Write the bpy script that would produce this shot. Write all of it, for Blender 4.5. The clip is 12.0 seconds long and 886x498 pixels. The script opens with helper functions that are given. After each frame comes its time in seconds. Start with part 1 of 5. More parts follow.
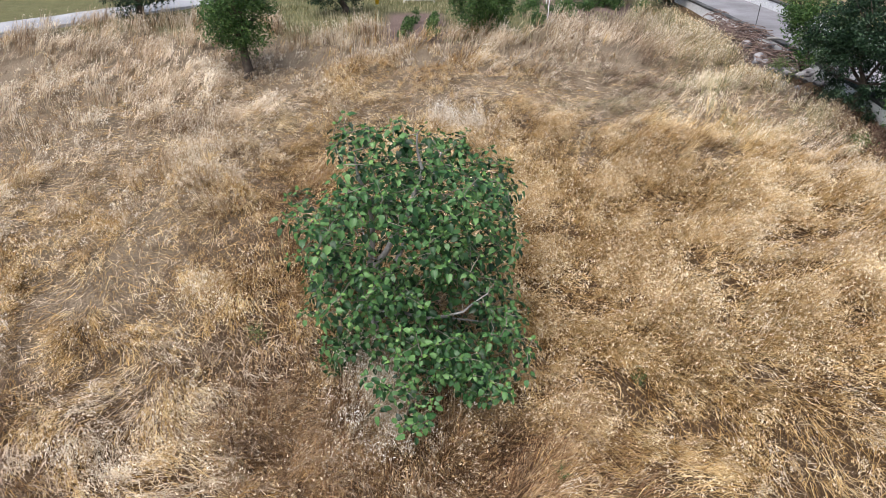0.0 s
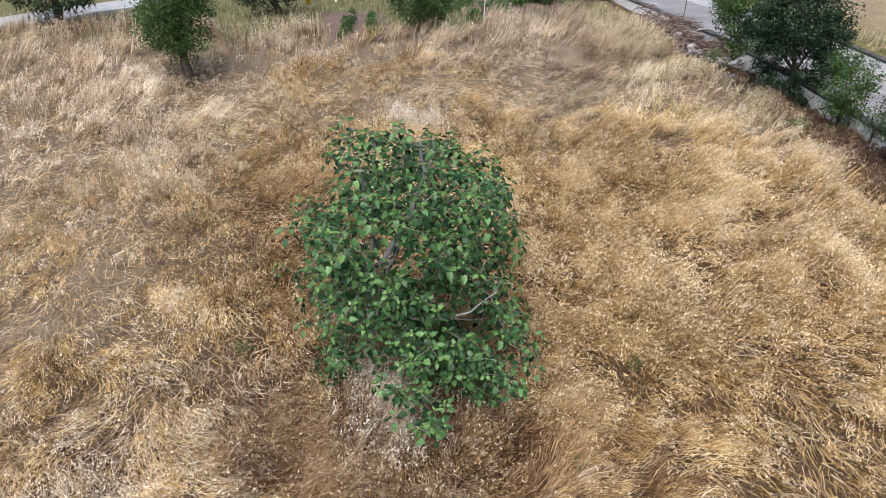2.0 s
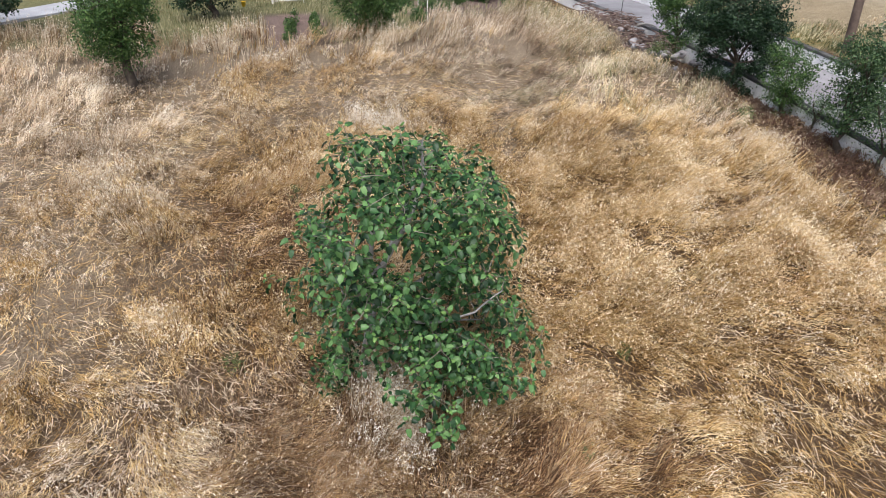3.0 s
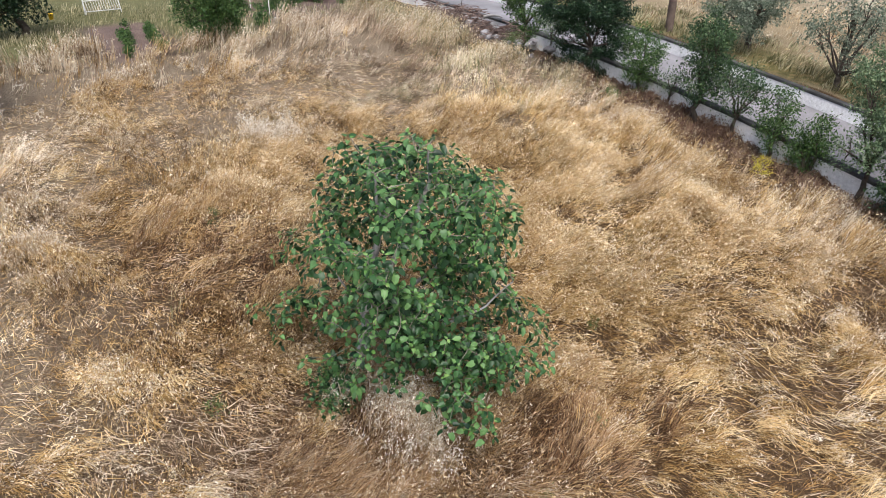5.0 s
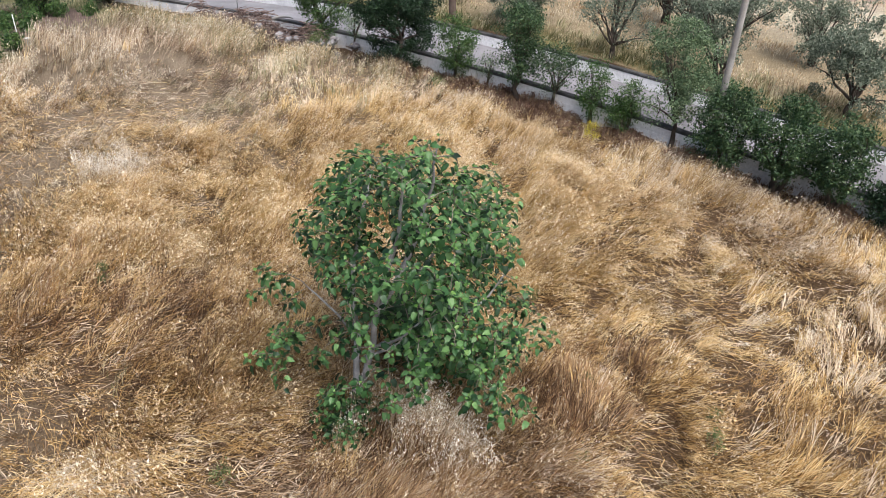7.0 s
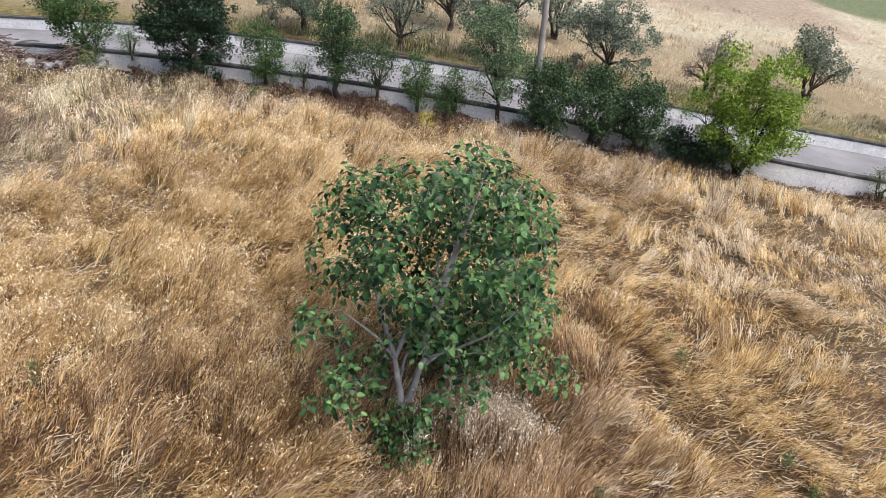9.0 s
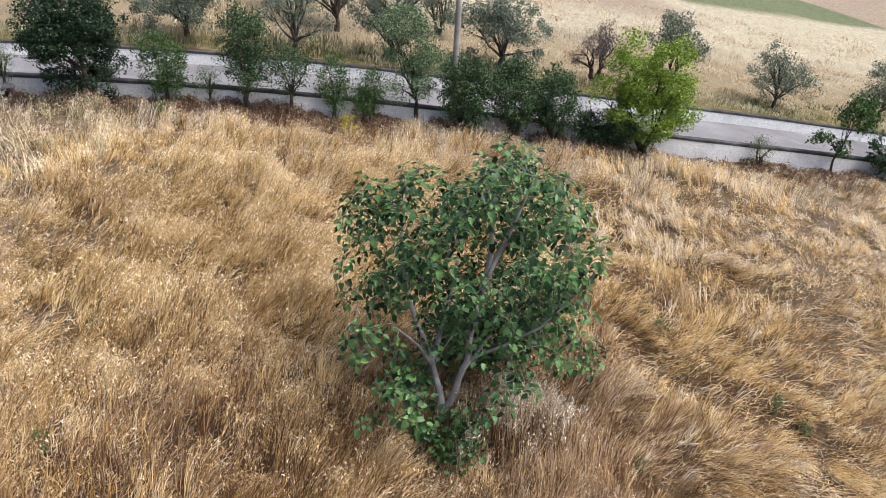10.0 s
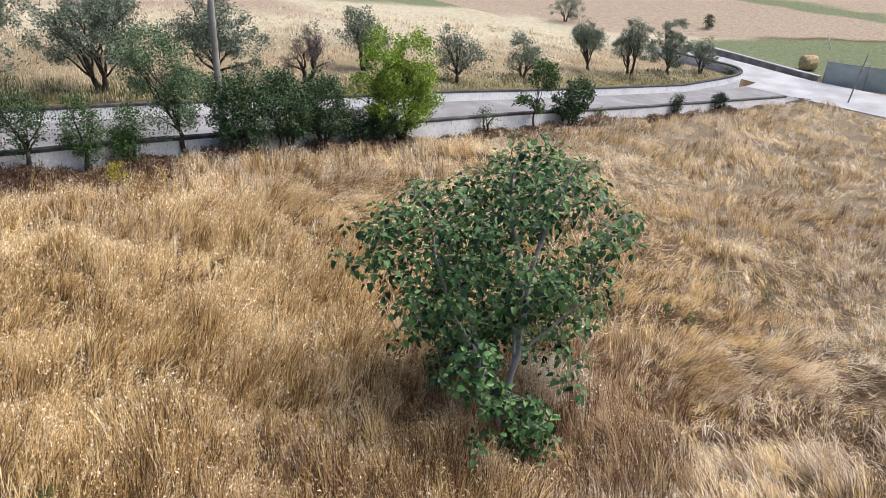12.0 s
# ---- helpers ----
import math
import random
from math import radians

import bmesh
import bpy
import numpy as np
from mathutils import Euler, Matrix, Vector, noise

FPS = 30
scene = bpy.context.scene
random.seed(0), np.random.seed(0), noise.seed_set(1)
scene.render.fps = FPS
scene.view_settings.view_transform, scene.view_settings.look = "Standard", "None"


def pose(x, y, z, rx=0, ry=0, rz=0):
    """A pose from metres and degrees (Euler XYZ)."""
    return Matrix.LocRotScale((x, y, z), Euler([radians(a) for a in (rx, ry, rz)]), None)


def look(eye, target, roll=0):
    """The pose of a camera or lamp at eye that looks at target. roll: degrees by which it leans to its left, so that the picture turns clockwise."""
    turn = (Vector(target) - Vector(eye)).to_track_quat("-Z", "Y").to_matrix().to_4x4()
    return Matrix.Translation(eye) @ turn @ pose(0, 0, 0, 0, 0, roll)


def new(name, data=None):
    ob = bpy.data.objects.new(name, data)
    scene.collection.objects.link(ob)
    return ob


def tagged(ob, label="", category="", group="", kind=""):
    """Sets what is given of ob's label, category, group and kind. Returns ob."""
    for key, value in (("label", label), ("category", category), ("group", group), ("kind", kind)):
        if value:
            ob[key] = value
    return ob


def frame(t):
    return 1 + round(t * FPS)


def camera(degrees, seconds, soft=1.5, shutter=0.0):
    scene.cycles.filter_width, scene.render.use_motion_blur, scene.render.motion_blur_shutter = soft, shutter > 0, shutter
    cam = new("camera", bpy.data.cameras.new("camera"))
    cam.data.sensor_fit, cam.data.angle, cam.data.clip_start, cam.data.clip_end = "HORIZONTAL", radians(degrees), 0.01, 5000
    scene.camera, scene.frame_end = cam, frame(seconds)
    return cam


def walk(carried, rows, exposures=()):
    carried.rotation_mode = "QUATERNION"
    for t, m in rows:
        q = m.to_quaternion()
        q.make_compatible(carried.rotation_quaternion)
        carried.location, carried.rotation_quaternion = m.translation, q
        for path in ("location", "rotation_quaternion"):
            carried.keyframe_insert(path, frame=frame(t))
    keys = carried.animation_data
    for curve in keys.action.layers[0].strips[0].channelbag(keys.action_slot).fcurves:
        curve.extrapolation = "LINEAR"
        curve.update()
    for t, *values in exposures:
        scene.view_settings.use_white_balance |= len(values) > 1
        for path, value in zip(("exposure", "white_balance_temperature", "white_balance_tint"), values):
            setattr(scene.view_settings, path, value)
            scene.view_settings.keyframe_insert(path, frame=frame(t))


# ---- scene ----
cam = camera(65.1, 12.0, soft=0.6)
METRES, EYE, TILT, LEAN, TURN = 20.0, 7.0, -27.0, -0.37, 0.0
ROWS = [
    (0.0, 0.0, 0.0, 0.0, 0.0, 0.0, -0.0),
    (0.5, -0.0083, 0.0001, 0.0006, -0.86, -0.03, 0.46),
    (1.0, -0.0198, 0.0008, 0.0013, -2.21, -0.09, 1.24),
    (1.5, -0.0344, 0.0019, 0.0028, -4.04, -0.25, 2.19),
    (2.0, -0.0524, 0.0038, 0.0045, -6.28, -0.42, 3.34),
    (2.5, -0.0731, 0.0069, 0.0071, -8.88, -0.67, 4.73),
    (3.0, -0.0972, 0.0114, 0.0106, -11.94, -1.02, 6.28),
    (5.0, -0.2125, 0.0509, 0.0359, -27.72, -4.09, 13.78),
    (5.5, -0.2443, 0.0688, 0.0473, -32.87, -5.54, 16.01),
    (6.0, -0.2762, 0.0913, 0.0608, -38.48, -7.3, 18.17),
    (6.5, -0.3077, 0.118, 0.0763, -44.6, -9.42, 20.28),
    (7.0, -0.3378, 0.1489, 0.0944, -51.31, -11.97, 22.24),
    (7.5, -0.3652, 0.1849, 0.1147, -58.48, -14.89, 23.99),
    (9.5, -0.4268, 0.3714, 0.2214, -88.33, -28.52, 27.06),
    (10.0, -0.4235, 0.426, 0.2507, -96.34, -32.29, 26.78),
    (10.5, -0.4111, 0.4814, 0.2805, -105.09, -36.3, 25.94),
    (11.0, -0.3888, 0.5366, 0.3092, -114.73, -40.29, 24.4),
    (11.5, -0.3549, 0.5903, 0.3367, -124.74, -44.16, 22.11),
    (12.0, -0.3102, 0.6393, 0.3611, -133.58, -47.4, 19.46),
]
walk(cam, [(t, pose(0, 0, EYE, TILT, LEAN, TURN) @ pose(METRES * x, METRES * y, METRES * z, 90 + pitch, roll, yaw)) for t, x, y, z, yaw, pitch, roll in ROWS],
     exposures=[(0.0, 0.46, 6200, 10), (12.0, 0.51, 6330, 10)])

# ---- light: a bright overcast day ----
world = bpy.data.worlds.new("overcast_sky")
scene.world = world
world.use_nodes = True
sky = world.node_tree.nodes.new("ShaderNodeTexSky")
sky.sky_type = "NISHITA"
sky.sun_disc = False
sky.sun_elevation = radians(55.6)
sky.sun_rotation = radians(199.3)
sky.air_density, sky.dust_density, sky.ozone_density = 1.0, 6.0, 0.6
world.node_tree.links.new(sky.outputs[0], world.node_tree.nodes["Background"].inputs[0])
world.node_tree.nodes["Background"].inputs[1].default_value = 0.13
sun = new("sun", bpy.data.lights.new("sun", "SUN"))
sun.data.energy, sun.data.angle, sun.data.color = 2.75, radians(46), (1.0, 0.98, 0.945)
sun.matrix_world = look((-7.0, -20.0, 31.0), (0, 0, 0))

rng = np.random.default_rng(7)


# ---- materials ----
def mat_base(name, rough=0.8, spec=0.3):
    m = bpy.data.materials.new(name)
    m.use_nodes = True
    b = m.node_tree.nodes["Principled BSDF"]
    b.inputs["Roughness"].default_value = rough
    b.inputs["Specular IOR Level"].default_value = spec
    return m, m.node_tree, b


def add(nt, kind, **settings):
    n = nt.nodes.new(kind)
    for k, v in settings.items():
        n.inputs[k.replace("_", " ")].default_value = v
    return n


def ramp(nt, source, stops):
    r = nt.nodes.new("ShaderNodeValToRGB")
    e = r.color_ramp.elements
    while len(e) < len(stops):
        e.new(0.5)
    for el, (p, c) in zip(e, stops):
        el.position, el.color = p, (*c, 1)
    nt.links.new(source, r.inputs[0])
    return r.outputs[0]


def mixc(nt, fac, a, b, mode="MIX"):
    n = nt.nodes.new("ShaderNodeMix")
    n.data_type, n.blend_type = "RGBA", mode
    for sock, v in ((n.inputs[0], fac), (n.inputs[6], a), (n.inputs[7], b)):
        if isinstance(v, (int, float)):
            sock.default_value = v
        elif isinstance(v, tuple):
            sock.default_value = (*v, 1)
        else:
            nt.links.new(v, sock)
    return n.outputs[2]


def coords(nt):
    return nt.nodes.new("ShaderNodeNewGeometry").outputs["Position"]


def noise_tex(nt, scale, detail=4.0, rough=0.55, vec=None):
    n = add(nt, "ShaderNodeTexNoise", Scale=scale, Detail=detail, Roughness=rough)
    nt.links.new(vec or coords(nt), n.inputs["Vector"])
    return n.outputs["Fac"]


def bump(nt, b, height, strength=0.4, distance=0.02):
    n = add(nt, "ShaderNodeBump", Strength=strength, Distance=distance)
    nt.links.new(height, n.inputs["Height"])
    nt.links.new(n.outputs[0], b.inputs["Normal"])


def spotted(name, dark, mid, light, scale=3.0, fine=40.0, rough=0.85, relief=0.4, distance=0.01, spec=0.2):
    """A surface with a broad and a fine variation and some relief."""
    m, nt, b = mat_base(name, rough, spec)
    broad = ramp(nt, noise_tex(nt, scale), [(0.3, dark), (0.5, mid), (0.7, light)])
    grain = ramp(nt, noise_tex(nt, fine, 5.0, 0.65), [(0.3, (0.62, 0.62, 0.62)), (0.7, (1.0, 1.0, 1.0))])
    nt.links.new(mixc(nt, 0.8, broad, grain, "MULTIPLY"), b.inputs["Base Color"])
    bump(nt, b, noise_tex(nt, fine * 0.7, 5.0), relief, distance)
    return m


def leafy(name, dark, mid, light, rough=0.5, through_light=0.25, patch=0.7):
    """Leaves or blades: each its own tone, with broad patches of tone and light that comes through."""
    m, nt, b = mat_base(name, rough, 0.35)
    geo = nt.nodes.new("ShaderNodeNewGeometry")
    info = nt.nodes.new("ShaderNodeObjectInfo")
    both = nt.nodes.new("ShaderNodeMath")
    nt.links.new(geo.outputs["Random Per Island"], both.inputs[0])
    nt.links.new(info.outputs["Random"], both.inputs[1])
    wrap = nt.nodes.new("ShaderNodeMath")
    wrap.operation = "FRACT"
    nt.links.new(both.outputs[0], wrap.inputs[0])
    own = ramp(nt, wrap.outputs[0], [(0.0, dark), (0.5, mid), (1.0, light)])
    wide = ramp(nt, noise_tex(nt, patch, 3.0), [(0.3, (0.72, 0.76, 0.74)), (0.7, (1.0, 1.0, 1.0))])
    col = mixc(nt, 0.75, own, wide, "MULTIPLY")
    nt.links.new(col, b.inputs["Base Color"])
    if through_light:
        t = nt.nodes.new("ShaderNodeBsdfTranslucent")
        nt.links.new(col, t.inputs[0])
        mix = nt.nodes.new("ShaderNodeMixShader")
        mix.inputs[0].default_value = through_light
        nt.links.new(b.outputs[0], mix.inputs[1])
        nt.links.new(t.outputs[0], mix.inputs[2])
        nt.links.new(mix.outputs[0], nt.nodes["Material Output"].inputs[0])
    return m


def straw(name, stops, tints, patch=0.35, through_light=0.26):
    """Dry stalks: each its own tone, in patches that differ in hue."""
    m, nt, b = mat_base(name, 0.62, 0.25)
    geo = nt.nodes.new("ShaderNodeNewGeometry")
    tuft = nt.nodes.new("ShaderNodeAttribute")
    tuft.attribute_name = "tone"
    even = nt.nodes.new("ShaderNodeMix")
    even.inputs[0].default_value = 0.72
    nt.links.new(geo.outputs["Random Per Island"], even.inputs[2])
    nt.links.new(tuft.outputs["Fac"], even.inputs[3])
    own = ramp(nt, even.outputs[0], stops)
    wide = ramp(nt, noise_tex(nt, patch, 4.0, 0.6), tints)
    col = mixc(nt, 1.0, own, wide, "MULTIPLY")
    nt.links.new(col, b.inputs["Base Color"])
    t = nt.nodes.new("ShaderNodeBsdfTranslucent")
    nt.links.new(col, t.inputs[0])
    mix = nt.nodes.new("ShaderNodeMixShader")
    mix.inputs[0].default_value = through_light
    nt.links.new(b.outputs[0], mix.inputs[1])
    nt.links.new(t.outputs[0], mix.inputs[2])
    nt.links.new(mix.outputs[0], nt.nodes["Material Output"].inputs[0])
    return m


GOLD = straw("golden_straw", [(0.2, (0.1, 0.053, 0.017)), (0.42, (0.395, 0.25, 0.09)), (0.6, (0.68, 0.478, 0.21)), (0.8, (0.89, 0.74, 0.45))],
             [(0.3, (0.78, 0.71, 0.66)), (0.5, (0.97, 0.94, 0.91)), (0.7, (1.0, 1.0, 1.0))])
PINK = straw("brown_straw", [(0.22, (0.085, 0.052, 0.034)), (0.48, (0.38, 0.283, 0.2)), (0.78, (0.84, 0.73, 0.58))],
             [(0.3, (0.84, 0.77, 0.74)), (0.6, (1.0, 1.0, 1.0)), (0.75, (0.95, 1.0, 0.88))])
RUST = straw("rusty_straw", [(0.22, (0.065, 0.034, 0.018)), (0.5, (0.27, 0.16, 0.08)), (0.78, (0.6, 0.43, 0.25))],
             [(0.3, (0.84, 0.77, 0.74)), (0.6, (1.0, 1.0, 1.0))])
PALE = straw("pale_oat_straw", [(0.22, (0.23, 0.155, 0.088)), (0.5, (0.6, 0.47, 0.315)), (0.78, (0.86, 0.76, 0.6))],
             [(0.3, (0.88, 0.85, 0.83)), (0.6, (1.0, 1.0, 1.0))])
HEAD = straw("oat_spikelet", [(0.2, (0.38, 0.29, 0.19)), (0.5, (0.72, 0.625, 0.49)), (0.8, (0.9, 0.85, 0.75))],
             [(0.3, (0.88, 0.85, 0.83)), (0.6, (1.0, 1.0, 1.0))])
WHITE_HEAD = straw("white_oat_spikelet", [(0.2, (0.5, 0.43, 0.33)), (0.5, (0.82, 0.76, 0.66)), (0.8, (0.94, 0.92, 0.87))],
                   [(0.3, (0.9, 0.88, 0.86)), (0.6, (1.0, 1.0, 1.0))])
GOLD_HEAD = straw("ripe_spikelet", [(0.2, (0.36, 0.235, 0.11)), (0.5, (0.78, 0.61, 0.37)), (0.78, (0.94, 0.86, 0.69))],
                  [(0.3, (0.8, 0.76, 0.72)), (0.6, (1.0, 1.0, 1.0))])
SCRUB = straw("dead_weed", [(0.15, (0.09, 0.05, 0.035)), (0.5, (0.2, 0.125, 0.09)), (0.85, (0.36, 0.27, 0.2))],
              [(0.3, (0.8, 0.75, 0.72)), (0.6, (1.0, 1.0, 1.0))])
GREENISH = straw("fading_green_grass", [(0.22, (0.1, 0.105, 0.042)), (0.5, (0.32, 0.295, 0.165)), (0.78, (0.6, 0.54, 0.37))],
                 [(0.3, (0.85, 0.85, 0.8)), (0.6, (1.0, 1.0, 1.0))])
FIG_LEAF = leafy("fig_leaf", (0.005, 0.022, 0.008), (0.042, 0.115, 0.036), (0.155, 0.29, 0.1), 0.42, 0.25, 1.2)
FIG_YOUNG = leafy("young_fig_leaf", (0.06, 0.15, 0.03), (0.12, 0.25, 0.06), (0.22, 0.37, 0.11), 0.4, 0.35, 1.2)
OLIVE_LEAF = leafy("olive_leaf", (0.055, 0.08, 0.055), (0.15, 0.19, 0.135), (0.32, 0.37, 0.285), 0.5, 0.15)
GREEN_LEAF = leafy("broad_leaf", (0.02, 0.055, 0.015), (0.055, 0.12, 0.03), (0.13, 0.21, 0.06), 0.5, 0.25)
DARK_LEAF = leafy("dark_leaf", (0.006, 0.02, 0.01), (0.015, 0.042, 0.019), (0.04, 0.078, 0.032), 0.5, 0.15)
GREY_LEAF = leafy("grey_green_leaf", (0.06, 0.11, 0.05), (0.14, 0.21, 0.11), (0.27, 0.36, 0.2), 0.5, 0.2)
LIME_LEAF = leafy("yellow_green_leaf", (0.1, 0.18, 0.02), (0.225, 0.34, 0.043), (0.4, 0.52, 0.095), 0.5, 0.35)
HEDGE_LEAF = leafy("hedge_leaf", (0.014, 0.04, 0.016), (0.042, 0.09, 0.036), (0.12, 0.18, 0.075), 0.5, 0.2)
WEED_LEAF = leafy("weed_leaf", (0.05, 0.08, 0.025), (0.11, 0.15, 0.05), (0.2, 0.25, 0.1), 0.6, 0.2)
BARK = spotted("fig_bark", (0.19, 0.185, 0.19), (0.32, 0.315, 0.325), (0.44, 0.435, 0.445), 5.0, 60.0, 0.85, 0.6, 0.01)
TWIG = spotted("twig_bark", (0.13, 0.11, 0.09), (0.2, 0.18, 0.15), (0.28, 0.26, 0.22), 8.0, 80.0)
DARK_BARK = spotted("dark_bark", (0.04, 0.032, 0.026), (0.075, 0.06, 0.05), (0.13, 0.11, 0.09), 6.0, 50.0, 0.9, 0.8, 0.02)
PLASTER = spotted("white_plaster", (0.7, 0.71, 0.74), (0.89, 0.895, 0.92), (0.93, 0.935, 0.95), 1.1, 14.0, 0.8, 0.35, 0.01)
COPING = spotted("dark_coping", (0.035, 0.036, 0.038), (0.07, 0.07, 0.072), (0.13, 0.13, 0.13), 2.5, 35.0, 0.85)
ASPHALT = spotted("worn_asphalt", (0.16, 0.155, 0.165), (0.225, 0.22, 0.235), (0.3, 0.295, 0.315), 0.6, 30.0, 0.85, 0.3, 0.006)
CONCRETE = spotted("pale_concrete", (0.3, 0.305, 0.325), (0.38, 0.385, 0.41), (0.47, 0.475, 0.5), 0.6, 25.0, 0.8, 0.25, 0.006)


# ---- geometry helpers ----
def raw_mesh(name, verts, tris, mat):
    """A mesh straight from arrays of corners and triangles."""
    verts = np.ascontiguousarray(verts, np.float32).reshape(-1, 3)
    tris = np.ascontiguousarray(tris, np.int32).reshape(-1, 3)
    me = bpy.data.meshes.new(name)
    me.vertices.add(len(verts))
    me.vertices.foreach_set("co", verts.ravel())
    me.loops.add(tris.size)
    me.loops.foreach_set("vertex_index", tris.ravel())
    me.polygons.add(len(tris))
    me.polygons.foreach_set("loop_start", np.arange(0, tris.size, 3, dtype=np.int32))
    me.update(calc_edges=True)
    me.materials.append(mat)
    return me


def bm_mesh(name, bm, mat, smooth=False):
    me = bpy.data.meshes.new(name)
    bmesh.ops.recalc_face_normals(bm, faces=bm.faces)
    bm.to_mesh(me)
    bm.free()
    me.materials.append(mat)
    if smooth:
        me.shade_smooth()
    else:
        me.shade_flat()
    return me


def thing(name, at, label, category, group="", turn=0.0, kind=""):
    ob = new(name)
    ob.empty_display_size = 0.2
    ob.matrix_basis = pose(*at, 0, 0, turn)
    return tagged(ob, label, category, group, kind)


def part(name, me, parent, label="", at=None, kind=""):
    ob = new(name, me)
    ob.parent = parent
    if at is not None:
        ob.matrix_basis = at
    return tagged(ob, label, kind=kind)


def tube(points, radii, sides=7, lumps=0.0):
    """Corners and triangles of a tapered, slightly knobbly limb through points."""
    pts = [Vector(p) for p in points]
    verts, tris = [], []
    side = Vector((0.31, 0.95, 0.05))
    for i, p in enumerate(pts):
        along = (pts[min(i + 1, len(pts) - 1)] - pts[max(i - 1, 0)]).normalized()
        u = along.cross(side)
        u = u.normalized() if u.length > 1e-3 else Vector((1, 0, 0))
        v = along.cross(u).normalized()
        for k in range(sides):
            a = 2 * math.pi * k / sides
            r = radii[i] * (1 + lumps * (noise.noise(p * 3 + Vector((k * 1.7, 0, 0)))))
            verts.append(p + (u * math.cos(a) + v * math.sin(a)) * r)
    for i in range(len(pts) - 1):
        for k in range(sides):
            a, b = i * sides + k, i * sides + (k + 1) % sides
            tris += [(a, b, b + sides), (a, b + sides, a + sides)]
    top_ring = (len(pts) - 1) * sides
    tris += [(top_ring, top_ring + k, top_ring + k + 1) for k in range(1, sides - 1)]
    return np.array(verts), np.array(tris)


def bend(a, b, sag=0.12, n=6, wob=0.06):
    """Points from a to b along a slightly crooked, upward-bowing line."""
    a, b = Vector(a), Vector(b)
    length = (b - a).length
    out = []
    seed = Vector((random.random() * 50, random.random() * 50, 0))
    for i in range(n + 1):
        t = i / n
        p = a.lerp(b, t)
        w = math.sin(math.pi * t)
        p += Vector((noise.noise(seed + Vector((t * 2, 0, 0))), noise.noise(seed + Vector((0, t * 2, 5))), 0)) * wob * length * w * 2
        p.z += sag * length * w * (1 if b.z > a.z else 0.4)
        out.append(p)
    return out


def join_raw(pieces):
    verts, tris, n = [], [], 0
    for v, t in pieces:
        verts.append(np.asarray(v, np.float32).reshape(-1, 3))
        tris.append(np.asarray(t, np.int32).reshape(-1, 3) + n)
        n += len(verts[-1])
    return np.concatenate(verts), np.concatenate(tris)


def unit(a):
    return a / np.maximum(np.linalg.norm(a, axis=-1, keepdims=True), 1e-6)


def leaf_cloud(centres, size, up=0.6, fold=0.25, aspect=0.55):
    """Small folded leaves, each of two triangles, round the centres."""
    n = len(centres)
    normal = unit(rng.normal(size=(n, 3)) + np.array([0, 0, up * 1.6]))
    along = rng.normal(size=(n, 3))
    along[:, 2] -= 0.5
    along = unit(along - normal * np.sum(along * normal, 1, keepdims=True))
    across = np.cross(normal, along)
    s = (size * rng.uniform(0.65, 1.3, n))[:, None]
    base = centres - along * s * 0.5
    tip = centres + along * s * 0.5 - normal * s * 0.12
    left = centres + across * s * aspect * 0.5 + normal * s * fold * 0.4
    right = centres - across * s * aspect * 0.5 + normal * s * fold * 0.4
    verts = np.stack([base, left, tip, right], 1).reshape(-1, 3)
    k = np.arange(n)[:, None] * 4
    tris = np.concatenate([k + [0, 1, 2], k + [0, 2, 3]], 1).reshape(-1, 3)
    return verts, tris


_table = np.random.default_rng(3).random((64, 64))


def vnoise(x, y, scale, shift=0.0):
    """Smooth noise from 0 to 1 over the plan, one period about scale metres."""
    u, v = np.asarray(x) / scale + 17.3 + shift, np.asarray(y) / scale + 5.1 + shift * 1.7
    i, j = np.floor(u).astype(int), np.floor(v).astype(int)
    f, g = u - i, v - j
    f, g = f * f * (3 - 2 * f), g * g * (3 - 2 * g)
    t = lambda a, b: _table[a % 64, b % 64]
    return (t(i, j) * (1 - f) + t(i + 1, j) * f) * (1 - g) + (t(i, j + 1) * (1 - f) + t(i + 1, j + 1) * f) * g


# ---- the lie of the land: a slope that falls to the south and a little to the west ----
LANE_Y = [-90, -40, -27, -9.8, -4, 0.4, 9.2, 12.9, 16.4, 20.9, 26, 60]
LANE_Z = [-5.2, -5.0, -4.1, -1.44, -0.46, 0.17, 1.53, 2.02, 2.38, 2.75, 2.9, 3.2]


def wall_top(y):
    y = np.asarray(y, float)
    return (np.interp(y - 1.2, LANE_Y, LANE_Z) + np.interp(y, LANE_Y, LANE_Z) + np.interp(y + 1.2, LANE_Y, LANE_Z)) / 3


def across_fall(y):
    return np.interp(y, [-30, -12, 6, 9, 13, 21, 26], [0.0, 0.02, 0.048, 0.046, 0.03, 0.015, 0.0])


def drift(x, y):
    """Crests and troughs, 0 to 1, of straw that the wind has laid over to the south-east: about a metre from crest to crest, some metres long."""
    x, y = np.asarray(x, float), np.asarray(y, float)
    x, y = x + 1.1 * (vnoise(x, y, 1.9, 101) - 0.5), y + 1.1 * (vnoise(x, y, 1.9, 107) - 0.5)
    u, v = 0.82 * x - 0.57 * y, 0.57 * x + 0.82 * y
    return 0.7 * vnoise(u * 1.9, v * 0.62, 1.5, 103) + 0.3 * vnoise(u * 1.7, v * 0.8, 0.6, 109)


def thatch(x, y):
    """Uneven mounds and drifts of matted straw."""
    return 0.46 * (drift(x, y) - 0.5) + (vnoise(x, y, 2.3) - 0.5) * 0.18 + (vnoise(x, y, 1.0, 3) - 0.5) * 0.16 + (vnoise(x + 0.3 * y, y * 0.6, 0.42, 6) - 0.5) * 0.1


